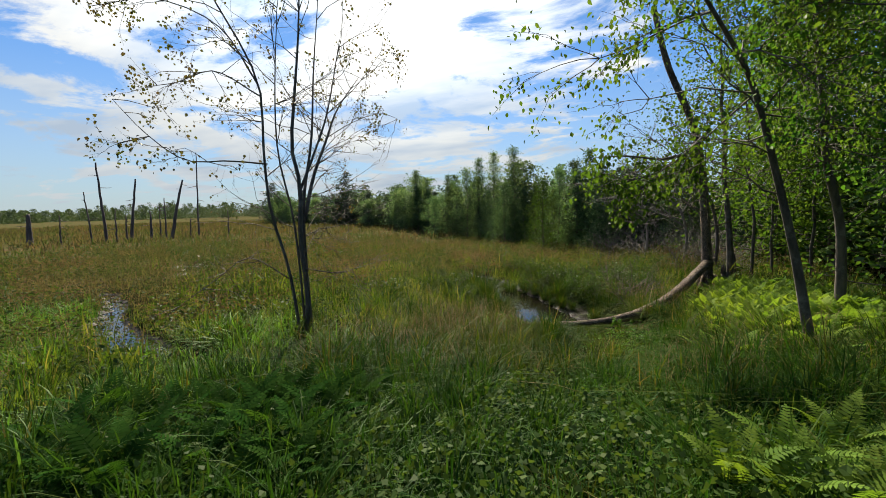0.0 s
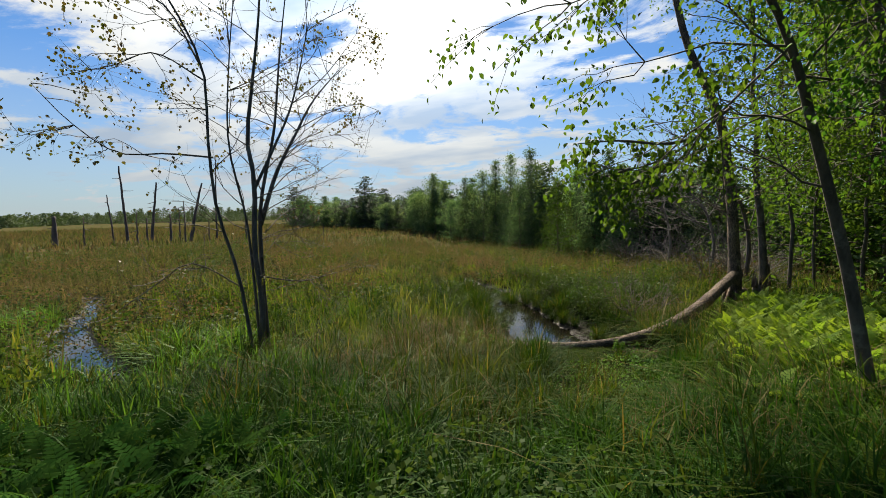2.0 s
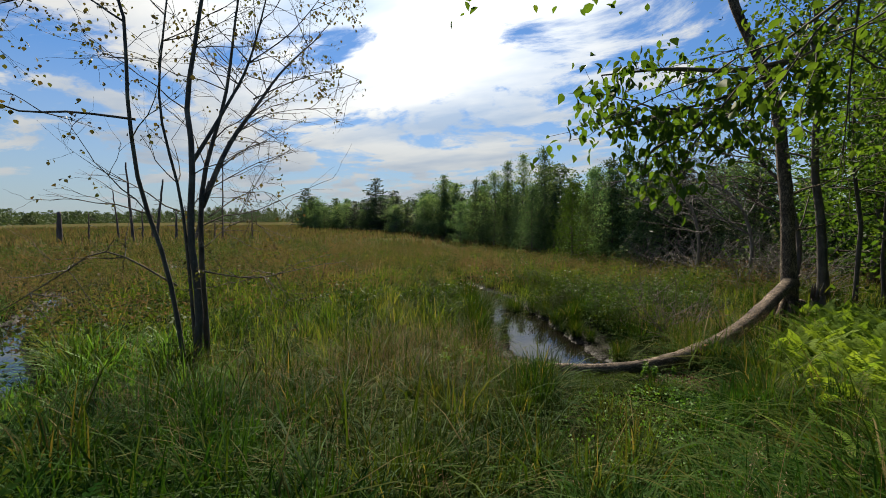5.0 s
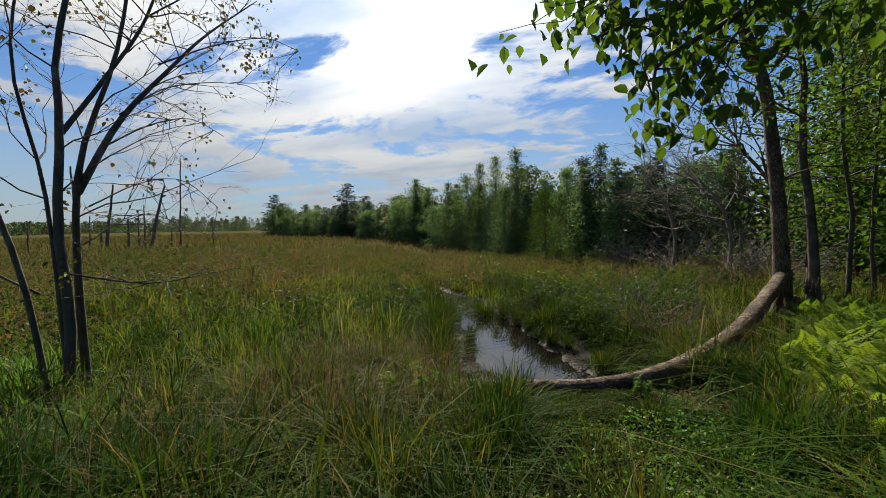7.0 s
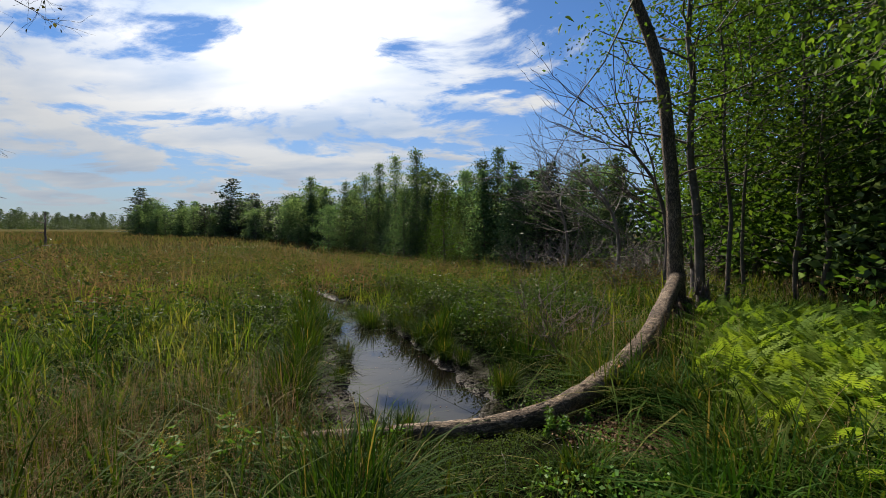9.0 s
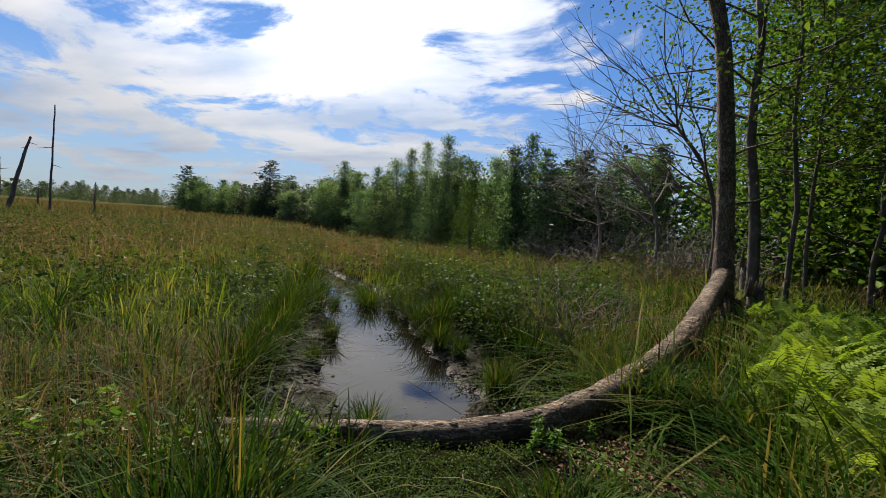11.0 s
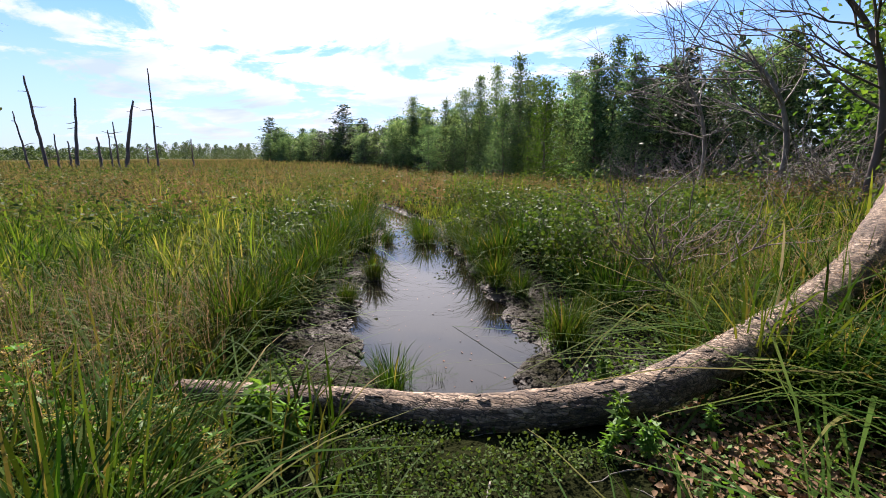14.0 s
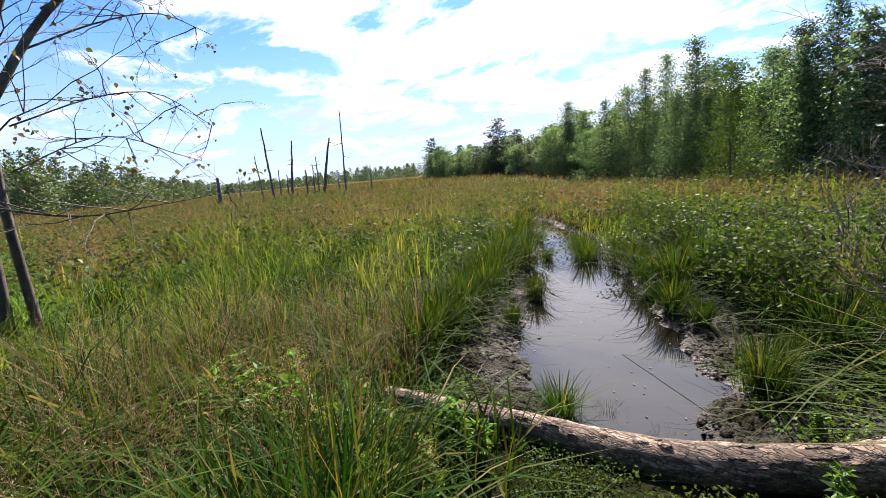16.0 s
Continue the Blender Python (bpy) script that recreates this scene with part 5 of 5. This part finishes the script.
def frond(length, seed):
    """A fern frond: an arching rib with tapering leaflets on both sides."""
    global RNG
    RNG = np.random.default_rng(seed)
    s = Soup()
    t = np.linspace(0, 1, 9)
    rib = np.stack([length * (t * 0.75 + 0.1 * t * t), 0 * t, length * (0.95 * t - 0.62 * t * t)], -1)
    s.tube(rib, np.linspace(0.004, 0.001, 9), 3, cap=False)
    n = 17
    for k in range(n):
        u = 0.16 + 0.83 * k / n
        i = min(int(u * 8), 7)
        p = rib[i] + (rib[i + 1] - rib[i]) * (u * 8 - i)
        w = rib[i + 1] - rib[i]
        w = w / np.linalg.norm(w)
        ln = length * 0.22 * math.sin(math.pi * min(1, 0.18 + 0.82 * u)) ** 0.8 * (1.08 - u * 0.75)
        for sd in (-1, 1):
            side = np.array([0, sd, 0.12]) + w * 0.35
            side = side / np.linalg.norm(side)
            g = w * length * 0.018
            e = p + side * ln - np.array([0, 0, ln * 0.15])
            m = p + side * ln * 0.5
            s.add([p - g * 0.7, m - g * 1.1, e, m + g * 1.1, p + g * 0.7], [5], [0, 1, 2, 3, 4])
    return s


def make_fern(mat, label, group):
    fern = thing("fern", Matrix(), label, "fern", group)
    shapes = [frond(0.62, 400 + k).mesh("frond", mat) for k in range(3)]
    r = np.random.default_rng(401)
    for k in range(9):
        f = new("frond", shapes[k % 3])
        f.parent = fern
        f.matrix_basis = pose(0, 0, 0, r.uniform(-12, 12), r.uniform(-42, 2), k * 40 + r.uniform(-15, 15)) @ Matrix.Scale(r.uniform(0.6, 1.2), 4)
    return fern


fern = make_fern(M_FERN, "bright green fern with arching feathery fronds", "bright ferns by the trail")
# ferns left of the trail, with the shade put into their colour
dark_fern = make_fern(M_SHADEFERN, "fern with arching fronds in the grass, coloured for shade", "dark ferns in the grass")
FERNS = [(0.8, -5.35), (1.05, -5.5), (1.4, -5.55), (1.75, -5.2), (1.2, -5.1), (2.0, -5.6), (1.6, -4.8)]
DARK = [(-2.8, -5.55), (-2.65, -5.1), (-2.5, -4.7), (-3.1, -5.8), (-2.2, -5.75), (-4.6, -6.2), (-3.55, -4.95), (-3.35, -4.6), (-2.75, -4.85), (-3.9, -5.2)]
r = np.random.default_rng(402)
for k in range(34):
    FERNS.append((r.uniform(1.7, 3.6), r.uniform(-5.0, -0.6)))
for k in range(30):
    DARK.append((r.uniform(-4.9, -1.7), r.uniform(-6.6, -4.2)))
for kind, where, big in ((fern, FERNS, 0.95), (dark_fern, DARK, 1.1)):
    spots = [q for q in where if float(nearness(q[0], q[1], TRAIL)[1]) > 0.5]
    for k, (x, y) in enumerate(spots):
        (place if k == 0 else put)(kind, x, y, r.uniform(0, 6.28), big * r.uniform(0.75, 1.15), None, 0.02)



def fern_bed(name, n, cx, cy, rx, ry, seed):
    """Ferns grown together in a bed."""
    shape = [frond(0.7, 410 + k) for k in range(3)]
    rr = np.random.default_rng(seed)
    s = Soup()
    for k in range(n):
        a, q = rr.uniform(0, 2 * np.pi), math.sqrt(rr.uniform(0, 1))
        x, y = cx + rx * q * math.cos(a), cy + ry * q * math.sin(a)
        if float(nearness(x, y, TRAIL)[1]) < 1.3:
            continue
        z = seat(x, y)
        for j in range(5):
            m = np.array(pose(x, y, z, rr.uniform(-10, 10), rr.uniform(-48, -15), rr.uniform(0, 360)) @ Matrix.Scale(rr.uniform(0.65, 1.1), 4))
            g = shape[rr.integers(0, 3)]
            v = np.concatenate(g.v) @ m[:3, :3].T + m[:3, 3]
            s.add(v, np.concatenate(g.s), np.concatenate(g.l))
    tagged(new(name, s.mesh(name, M_FERN)), "dense bed of bright green sunlit ferns", "fern", kind="stuff")


fern_bed("fern_bed", 190, 4.0, -0.1, 1.35, 1.5, 420)
fern_bed("fern_bed_by_trail", 220, 3.1, 0.7, 1.0, 1.9, 422)
fern_bed("fern_bed_by_wood", 330, 4.3, 2.6, 1.3, 2.0, 421)


def tussock(seed, h, n, label):
    global RNG
    RNG = np.random.default_rng(seed)
    t = thing("sedge_tussock", Matrix(), label, "grass", "tussocks by the water")
    s, b = Soup(), Soup()
    p = np.stack([RNG.normal(0, 0.075, n), RNG.normal(0, 0.075, n), np.zeros(n)], -1)
    s.blades(p, h * RNG.uniform(0.5, 1.2, n), RNG.gamma(2.0, 0.3, n), 0.008 * RNG.uniform(0.7, 1.4, n), np.arctan2(p[:, 1], p[:, 0]) + RNG.normal(0, 0.4, n))
    b.tube([(0, 0, -0.14), (0, 0, -0.03), (0, 0, 0.04)], [0.15, 0.14, 0.07], 9, 0.15)
    part("leaf_fountain", s, M_SEDGE, t)
    part("root_mound", b, M_SOIL, t)
    return t


tus = tussock(501, 0.5, 260, "tussock of green sedge standing in the mud")
TUSSOCKS = [(-0.65, 1.25, 0.62), (-0.45, 1.5, 0.35), (0.32, 2.17, 0.8), (0.42, 2.4, 0.6), (-2.24, 5.55, 1.15), (-2.4, 5.75, 1.0), (-2.87, 5.3, 0.55), (-1.87, 5.85, 0.6), (-4.5, 7.4, 0.9), (-0.08, 1.41, 0.32), (-0.65, 4.2, 1.2), (-0.45, 4.6, 1.3), (0.1, 3.9, 1.2), (-5.2, 8.6, 1.2), (0.05, 4.8, 1.3), (0.4, 3.4, 1.0), (-1.4, 6.6, 1.3), (-3.4, 4.9, 1.3), (-2.9, 3.9, 1.2), (-2.4, 2.8, 1.2), (-2.2, 2.2, 1.1), (-2.7, 3.4, 1.3), (-2.0, 1.6, 1.1), (-2.8, 4.4, 1.4), (0.7, 3.0, 1.1), (-0.5, 3.45, 0.8), (-0.2, 3.2, 0.6), (-1.0, 4.3, 0.9), (-1.35, 5.0, 0.9), (0.55, 2.75, 0.6), (-1.75, 5.5, 0.8), (-0.8, 3.9, 0.5), (-2.0, 3.3, 0.7), (-1.75, 2.4, 0.5), (-3.0, 6.9, 0.8), (-3.7, 6.5, 0.7), (-1.9, 1.2, 1.2), (-3.6, 5.6, 1.4)]
for k, (x, y, s) in enumerate(TUSSOCKS):
    (place if k == 0 else put)(tus, x, y, k * 1.3, s, None, -0.01)

# brush and bushes
thicket(1.1, 4.2, 601, 1.5, 12, M_SNAG, "brown twiggy half-dead shrub in the wet grass", "twiggy_shrub", 0.5)
thicket(1.35, 3.3, 602, 1.1, 8, M_SNAG, "brown twiggy shrub leaning over the mud", "twiggy_shrub", 0.5)
thicket(3.7, 8.5, 603, 1.2, 6, M_GREY, "small bare dead sapling at the wood's edge", "dead_sapling", 1.4)
for k, (x, y, s) in enumerate([(4.4, 11.2, 2.2), (3.4, 13.2, 2.2), (5.2, 9.9, 2.0), (2.0, 15.3, 2.0), (5.0, 8.7, 1.6)]):
    thicket(x, y, 610 + k, s, 26, M_GREY, "grey tangle of dead branches at the wood's edge", "dead_brush", 0.2)


def bush(x, y, seed, size, mat, label):
    global RNG
    RNG = np.random.default_rng(seed)
    t = thing("marsh_bush", pose(x, y, seat(x, y)), label, "shrub", "green bushes by the stream")
    w, tips = Soup(), []
    for k in range(14):
        a = RNG.uniform(0, 2 * math.pi)
        twigs(w, tips, (0, 0, 0), (math.cos(a), math.sin(a), RNG.uniform(0.5, 1.8)), size * RNG.uniform(0.4, 0.7), 0.008, 1, 0.5, kids=4)
    part("woody_stem", w, M_BARK, t)
    f = Soup()
    tips = np.array(tips)
    f.leaves(np.repeat(tips, 6, 0) + RNG.normal(0, 0.07 * size, (len(tips) * 6, 3)), 0.06, 0.2, 0.5)
    part("foliage", f, mat, t)


def low_shrubs():
    """Knee-high leafy shrubs dotted over the open marsh."""
    global RNG
    RNG = np.random.default_rng(650)
    x, y = scatter(1300, -34.0, 5.0, -6.0, 32.0, 650)
    ok = ring(6.0, 40.0)(x, y) & (patchy(x, y, 0.4, 3.0) > 0.3)
    s = Soup()
    for px, py in zip(x[ok], y[ok]):
        z, w = float(land(px, py)), RNG.uniform(0.16, 0.42)
        p = np.array([px, py, z + 0.32]) + RNG.normal(0, 1, (60, 3)) * np.array([w, w, 0.20])
        s.leaves(p, 0.10, 0.1, 0.5)
    tagged(new("low_shrubs", s.mesh("low_shrubs", M_SHRUB)), "low dark green shrubs scattered over the marsh", "shrub", kind="stuff")


low_shrubs()


def russet_herbs():
    """Soft rounded clumps of late herbs, olive to russet, over the open marsh."""
    global RNG
    RNG = np.random.default_rng(656)
    x, y = scatter(7500, -34.0, 6.0, -9.0, 34.0, 656)
    ok = ring(8.5, 34.0)(x, y) & (patchy(x, y, 0.45, 2.5) > 0.22)
    x, y = x[ok], y[ok]
    n, m = len(x), 26
    w, h = RNG.uniform(0.18, 0.42, (n, 1, 1)), RNG.uniform(0.3, 0.75, (n, 1, 1))
    c = np.stack([x, y, land(x, y)], -1)[:, None]
    p = c + RNG.normal(0, 1, (n, m, 3)) * np.concatenate([w, w, h * 0.28], 2) + np.concatenate([0 * h, 0 * h, h * 0.7], 2)
    s = Soup()
    s.leaves(p.reshape(-1, 3), 0.085, -0.2, 0.42)
    tagged(new("russet_herbs", s.mesh("russet_herbs", M_RUSSET)), "soft olive and russet herbs of the open marsh", "herbs", kind="stuff")


russet_herbs()
BUSHES = [(-1.3, 5.6, 0.7), (-0.6, 5.9, 0.8), (0.4, 5.0, 0.75), (1.7, 4.9, 0.8), (1.2, 6.2, 0.8), (-2.5, 8.6, 0.8), (-1.6, 7.6, 0.9), (2.4, 5.6, 0.6),
          (0.5, 3.9, 0.8), (0.1, 4.3, 0.7), (0.8, 5.6, 0.9), (-0.2, 6.6, 0.9), (2.0, 6.6, 0.9), (-0.9, 6.8, 0.8), (-3.9, 4.3, 0.7), (-3.4, 3.2, 0.6), (-5.2, 6.3, 0.8), (1.6, 7.6, 0.8)]
for k, (x, y, s) in enumerate(BUSHES):
    bush(x, y, 630 + k, s * 1.25, M_SHRUB, "low leafy green bush in the wet marsh")


def field_herbs():
    """Small leafy clumps that break up the sedge."""
    global RNG
    RNG = np.random.default_rng(655)
    x, y = scatter(1500, -20.0, 8.0, -15.0, 14.0, 655)
    ok = ring(1.5, 17.0)(x, y) & (patchy(x, y, 0.6, 1.5) > 0.3)
    s = Soup()
    for px, py in zip(x[ok], y[ok]):
        w, h = RNG.uniform(0.12, 0.32), RNG.uniform(0.15, 0.34)
        p = np.array([px, py, float(land(px, py)) + h * 0.55]) + RNG.normal(0, 1, (46, 3)) * np.array([w, w, h * 0.4])
        s.leaves(p, 0.06, 0.1, 0.5)
    tagged(new("field_herbs", s.mesh("field_herbs", M_SHRUB)), "small dark leafy herbs among the sedge", "herbs", kind="stuff")


field_herbs()


def lumps(name, label, n, seed, where, lo, hi, mat):
    """Small broken clods strewn over bare mud."""
    global RNG
    RNG = np.random.default_rng(seed)
    x, y = where(n)
    s = Soup()
    oct_v = np.array([(1, 0, 0), (0, 1, 0), (-1, 0, 0), (0, -1, 0), (0, 0, 1), (0.7, 0.7, 0.6), (-0.7, 0.6, 0.55), (-0.6, -0.7, 0.6), (0.7, -0.6, 0.5)])
    f = [(0, 5, 4), (5, 1, 4), (1, 6, 4), (6, 2, 4), (2, 7, 4), (7, 3, 4), (3, 8, 4), (8, 0, 4), (0, 1, 5), (1, 2, 6), (2, 3, 7), (3, 0, 8)]
    size = RNG.uniform(lo, hi, len(x))
    V = oct_v[None] * size[:, None, None] * RNG.uniform(0.55, 1.4, (len(x), 9, 3)) * np.array([1, 1, 0.55])
    V = V + np.stack([x, y, land(x, y) - 0.004], -1)[:, None]
    s.add(V, np.full(len(x) * 12, 3), (np.arange(len(x))[:, None] * 9 + np.array(f).ravel()).ravel())
    tagged(new(name, s.mesh(name, mat)), label, "mud", kind="stuff")


def mud_spots(n):
    t = RNG.uniform(0, len(STREAM) - 3, n)
    k = t.astype(int)
    c = STREAM[k] + (STREAM[k + 1] - STREAM[k]) * (t - k)[:, None]
    a = RNG.uniform(0, 2 * np.pi, n)
    q = RNG.uniform(0.75, 1.5, n)
    x, y = c[:, 0] + np.cos(a) * q * c[:, 2], c[:, 1] + np.sin(a) * q * c[:, 2]
    m, _ = nearness(x, y, STREAM)
    ok = (m > 0.7) & (y > 0.25)
    return x[ok], y[ok]


lumps("mud_clods", "wet dark clods of trampled pond mud", 9000, 701, mud_spots, 0.006, 0.03, M_SOIL)


def log_mud(n):
    x, y = RNG.uniform(-1.3, 1.3, n), RNG.uniform(0.6, 1.9, n)
    m, _ = nearness(x, y, STREAM)
    ok = (m > 0.75) & (y > np.interp(x, LOG_X, LOG_Y) + 0.06)
    return x[ok], y[ok]


def flat_mud(n):
    x, y = RNG.uniform(-3.1, 1.3, n), RNG.uniform(0.7, 5.4, n)
    m = np.minimum(nearness(x, y, FLAT_EAST)[0], nearness(x, y, FLAT_WEST)[0])
    ok = (m < 1.15) & (nearness(x, y, STREAM)[0] > 0.85) & (y > np.interp(x, LOG_X, LOG_Y) + 0.08)
    return x[ok], y[ok]


lumps("flat_clods", "dark crumbled clods on the mud flats", 22000, 703, flat_mud, 0.006, 0.034, M_SOIL)
lumps("trodden_mud", "dark trodden mud clods between log and pond", 4200, 702, log_mud, 0.008, 0.05, M_SOIL)


def leaf_litter():
    global RNG
    RNG = np.random.default_rng(711)
    n = 3000
    a, q = RNG.uniform(0, 2 * np.pi, n), np.sqrt(RNG.uniform(0, 1, n))
    x, y = 1.2 + 0.62 * q * np.cos(a), 0.82 + 0.55 * q * np.sin(a)
    s = Soup()
    s.ovals(np.stack([x, y, land(x, y) + RNG.uniform(0.004, 0.03, n)], -1), 0.027, 0.0, 0.75, 0.22)
    tagged(new("leaf_litter", s.mesh("leaf_litter", M_LITTER)), "brown dead leaves trodden into damp soil", "leaves", kind="stuff")


leaf_litter()


def ground_cover(name, n, cx, cy, rx, ry, size, mat, label, seed, high=0.06):
    global RNG
    RNG = np.random.default_rng(seed)
    a, q = RNG.uniform(0, 2 * np.pi, n), np.sqrt(RNG.uniform(0, 1, n))
    x, y = cx + rx * q * np.cos(a), cy + ry * q * np.sin(a)
    ok = patchy(x, y, 6.0, 1.0) > 0.3
    x, y = x[ok], y[ok]
    s = Soup()
    s.leaves(np.stack([x, y, land(x, y) + RNG.uniform(0.01, high, len(x))], -1), size, -0.1, 0.8, 0.1)
    tagged(new(name, s.mesh(name, mat)), label, "herbs", kind="stuff")


# creeping herbs take the darker shrub colour to stand in for the log's shadow
ground_cover("creeping_herbs", 10000, 0.15, 0.26, 0.95, 0.38, 0.0145, M_SHRUB, "low creeping herbs with small round leaves", 721)
ground_cover("litter_seedlings", 500, 1.1, 0.9, 0.5, 0.5, 0.03, M_HERB, "green seedlings sprouting through the litter", 724, 0.05)
ground_cover("trail_herbs", 9000, 0.9, -1.9, 1.6, 1.9, 0.032, M_HERB, "low leafy herbs carpeting the trail side", 725, 0.16)
ground_cover("bank_leaves", 9000, -1.0, -5.4, 3.2, 2.0, 0.055, M_SHRUB, "leafy dark green herbs among the bank grass", 726, 0.36)
ground_cover("bank_herbs", 5000, 1.9, 3.4, 0.9, 1.6, 0.035, M_HERB, "low green herbs on the damp bank", 722, 0.14)
ground_cover("mud_seedlings", 2200, 0.75, 2.6, 0.6, 1.1, 0.03, M_HERB, "green seedlings scattered on the mud flat", 728, 0.07)
ground_cover("shore_herbs", 2500, -1.5, 0.8, 0.7, 0.45, 0.03, M_HERB, "sprinkled green seedlings on drying mud", 723, 0.06)


def herb(seed, h, name, label, mat, leaf, bloom=None):
    """An upright leafy herb of five stems."""
    global RNG
    RNG = np.random.default_rng(seed)
    t = thing(name, Matrix(), label, "plant", "herbs by the log")
    f = Soup()
    for k in range(5):
        e = np.array([RNG.normal(0, 0.14), RNG.normal(0, 0.14), RNG.uniform(0.7, 1.1)]) * h
        line = wander((RNG.normal(0, 0.02), RNG.normal(0, 0.02), 0), e, 9, 0.004)
        w = Soup()
        w.tube(line, np.linspace(0.004, 0.002, 9), 4, cap=False)
        stem = part("stem", w, M_HERB, t)
        f.leaves(np.repeat(line[2:], 3, 0), leaf, 0.15, 0.32)
        if bloom:
            g = Soup()
            g.leaves(np.repeat(line[-4:], 30, 0) + RNG.normal(0, 0.026, (120, 3)) * (1.2, 1.2, 0.8), 0.013, 0.2, 0.6)
            tagged(part("bloom", g, bloom, stem, "dull yellow flower plume"), "dull yellow flower plume", kind="stuff")
    part("foliage", f, mat, t)
    return t


gold = herb(731, 0.55, "goldenrod", "goldenrod with fading dull yellow plumes", M_HERB, 0.07, M_GOLD)
mint = herb(732, 0.34, "marsh_herb", "leafy green herb beside the fallen log", M_HERB, 0.085)
for k, (x, y, s) in enumerate([(-1.3, 0.12, 0.7), (-1.15, -0.12, 0.7), (-0.62, -0.02, 0.55), (-0.95, 0.02, 0.6), (-1.5, -0.2, 0.9), (-1.7, 0.0, 0.9), (-1.9, -0.3, 0.9), (-0.8, -0.15, 0.5)]):
    (place if k == 0 else put)(gold, x, y, k * 2.1, s, None, 0.01)
for k, (x, y, s) in enumerate([(-0.72, 0.36, 0.8), (-0.6, 0.3, 0.7), (-0.82, 0.27, 0.7), (0.65, 0.74, 0.55), (0.72, 0.66, 0.5), (0.58, 0.6, 0.45), (0.6, 1.75, 0.5), (1.0, 0.95, 0.4)]):
    (place if k == 0 else put)(mint, x, y, k * 1.7, s, None, 0.01)


def strewn_sticks(name, n, cx, cy, rx, ry, length, r0, mat, label, seed):
    """Dry sticks lying about, each a crooked tapered rod."""
    global RNG
    RNG = np.random.default_rng(seed)
    for k in range(n):
        x, y, a = cx + rx * RNG.uniform(-1, 1), cy + ry * RNG.uniform(-1, 1), RNG.uniform(0, 6.28)
        L = length * RNG.uniform(0.4, 1.2)
        x1, y1 = x + L * math.cos(a), y + L * math.sin(a)
        s = Soup()
        s.tube(wander((x, y, float(land(x, y)) + r0), (x1, y1, float(land(x1, y1)) + r0 + RNG.uniform(0, 0.12) * L), 7, L * 0.02), np.linspace(r0, r0 * 0.35, 7), 5, 0.1)
        tagged(new(name, s.mesh(name, mat)), label, "stick", "sticks lying about")


strewn_sticks("dry_stick", 14, 0.4, 0.4, 0.7, 0.3, 0.4, 0.004, M_GREY, "thin dry grey stick lying on litter", 751)
strewn_sticks("dead_branch", 6, -10.5, -1.2, 2.0, 0.9, 1.4, 0.022, M_GREY, "grey dead branch lying in the seep", 752)
strewn_sticks("dead_branch", 5, -1.5, 1.5, 0.3, 0.4, 0.32, 0.006, M_SNAG, "dark dead branch lying on wet mud", 753)

turf("arching_sedge", "long arching yellow-green sedge over the litter", 40, (1.35, 2.0, 0.5, 1.8), 0.62, 0.012, M_SEDGE, 761, lambda x, y: x > 0, 1.2, 16, 0.04)
plumes("tan_grass", "tan nodding plumes of late grass by the log", 420, (-3.6, -1.0, -1.2, 1.4), 0.62, 771, lambda x, y: clear_of(x, y), 0.02, M_STRAW)


def pond_specks():
    """Bits of leaf and stalk afloat."""
    global RNG
    RNG = np.random.default_rng(781)
    n = 150
    t = RNG.uniform(0, 4, n)
    k = t.astype(int)
    c = STREAM[k] + (STREAM[k + 1] - STREAM[k]) * (t - k)[:, None]
    a, q = RNG.uniform(0, 2 * np.pi, n), RNG.uniform(0.2, 1.0, n) ** 0.5
    s = Soup()
    p = np.stack([c[:, 0] + np.cos(a) * q * c[:, 2] * 0.85, c[:, 1] + np.sin(a) * q * c[:, 2] * 0.85, np.full(n, 0.004)], -1)
    L = RNG.uniform(0.004, 0.016, n)[:, None]
    d = np.stack([np.cos(5 * a), np.sin(5 * a), 0 * a], -1) * L
    w = np.stack([-np.sin(5 * a), np.cos(5 * a), 0 * a], -1) * L * 0.5
    s.add(np.stack([p - d, p + w + (0, 0, 0.003), p + d, p - w], 1), np.full(n, 4), np.arange(4 * n))
    tagged(new("pond_specks", s.mesh("pond_specks", M_LITTER)), "brown bits of leaf floating on the pond", "leaves", kind="stuff")


pond_specks()
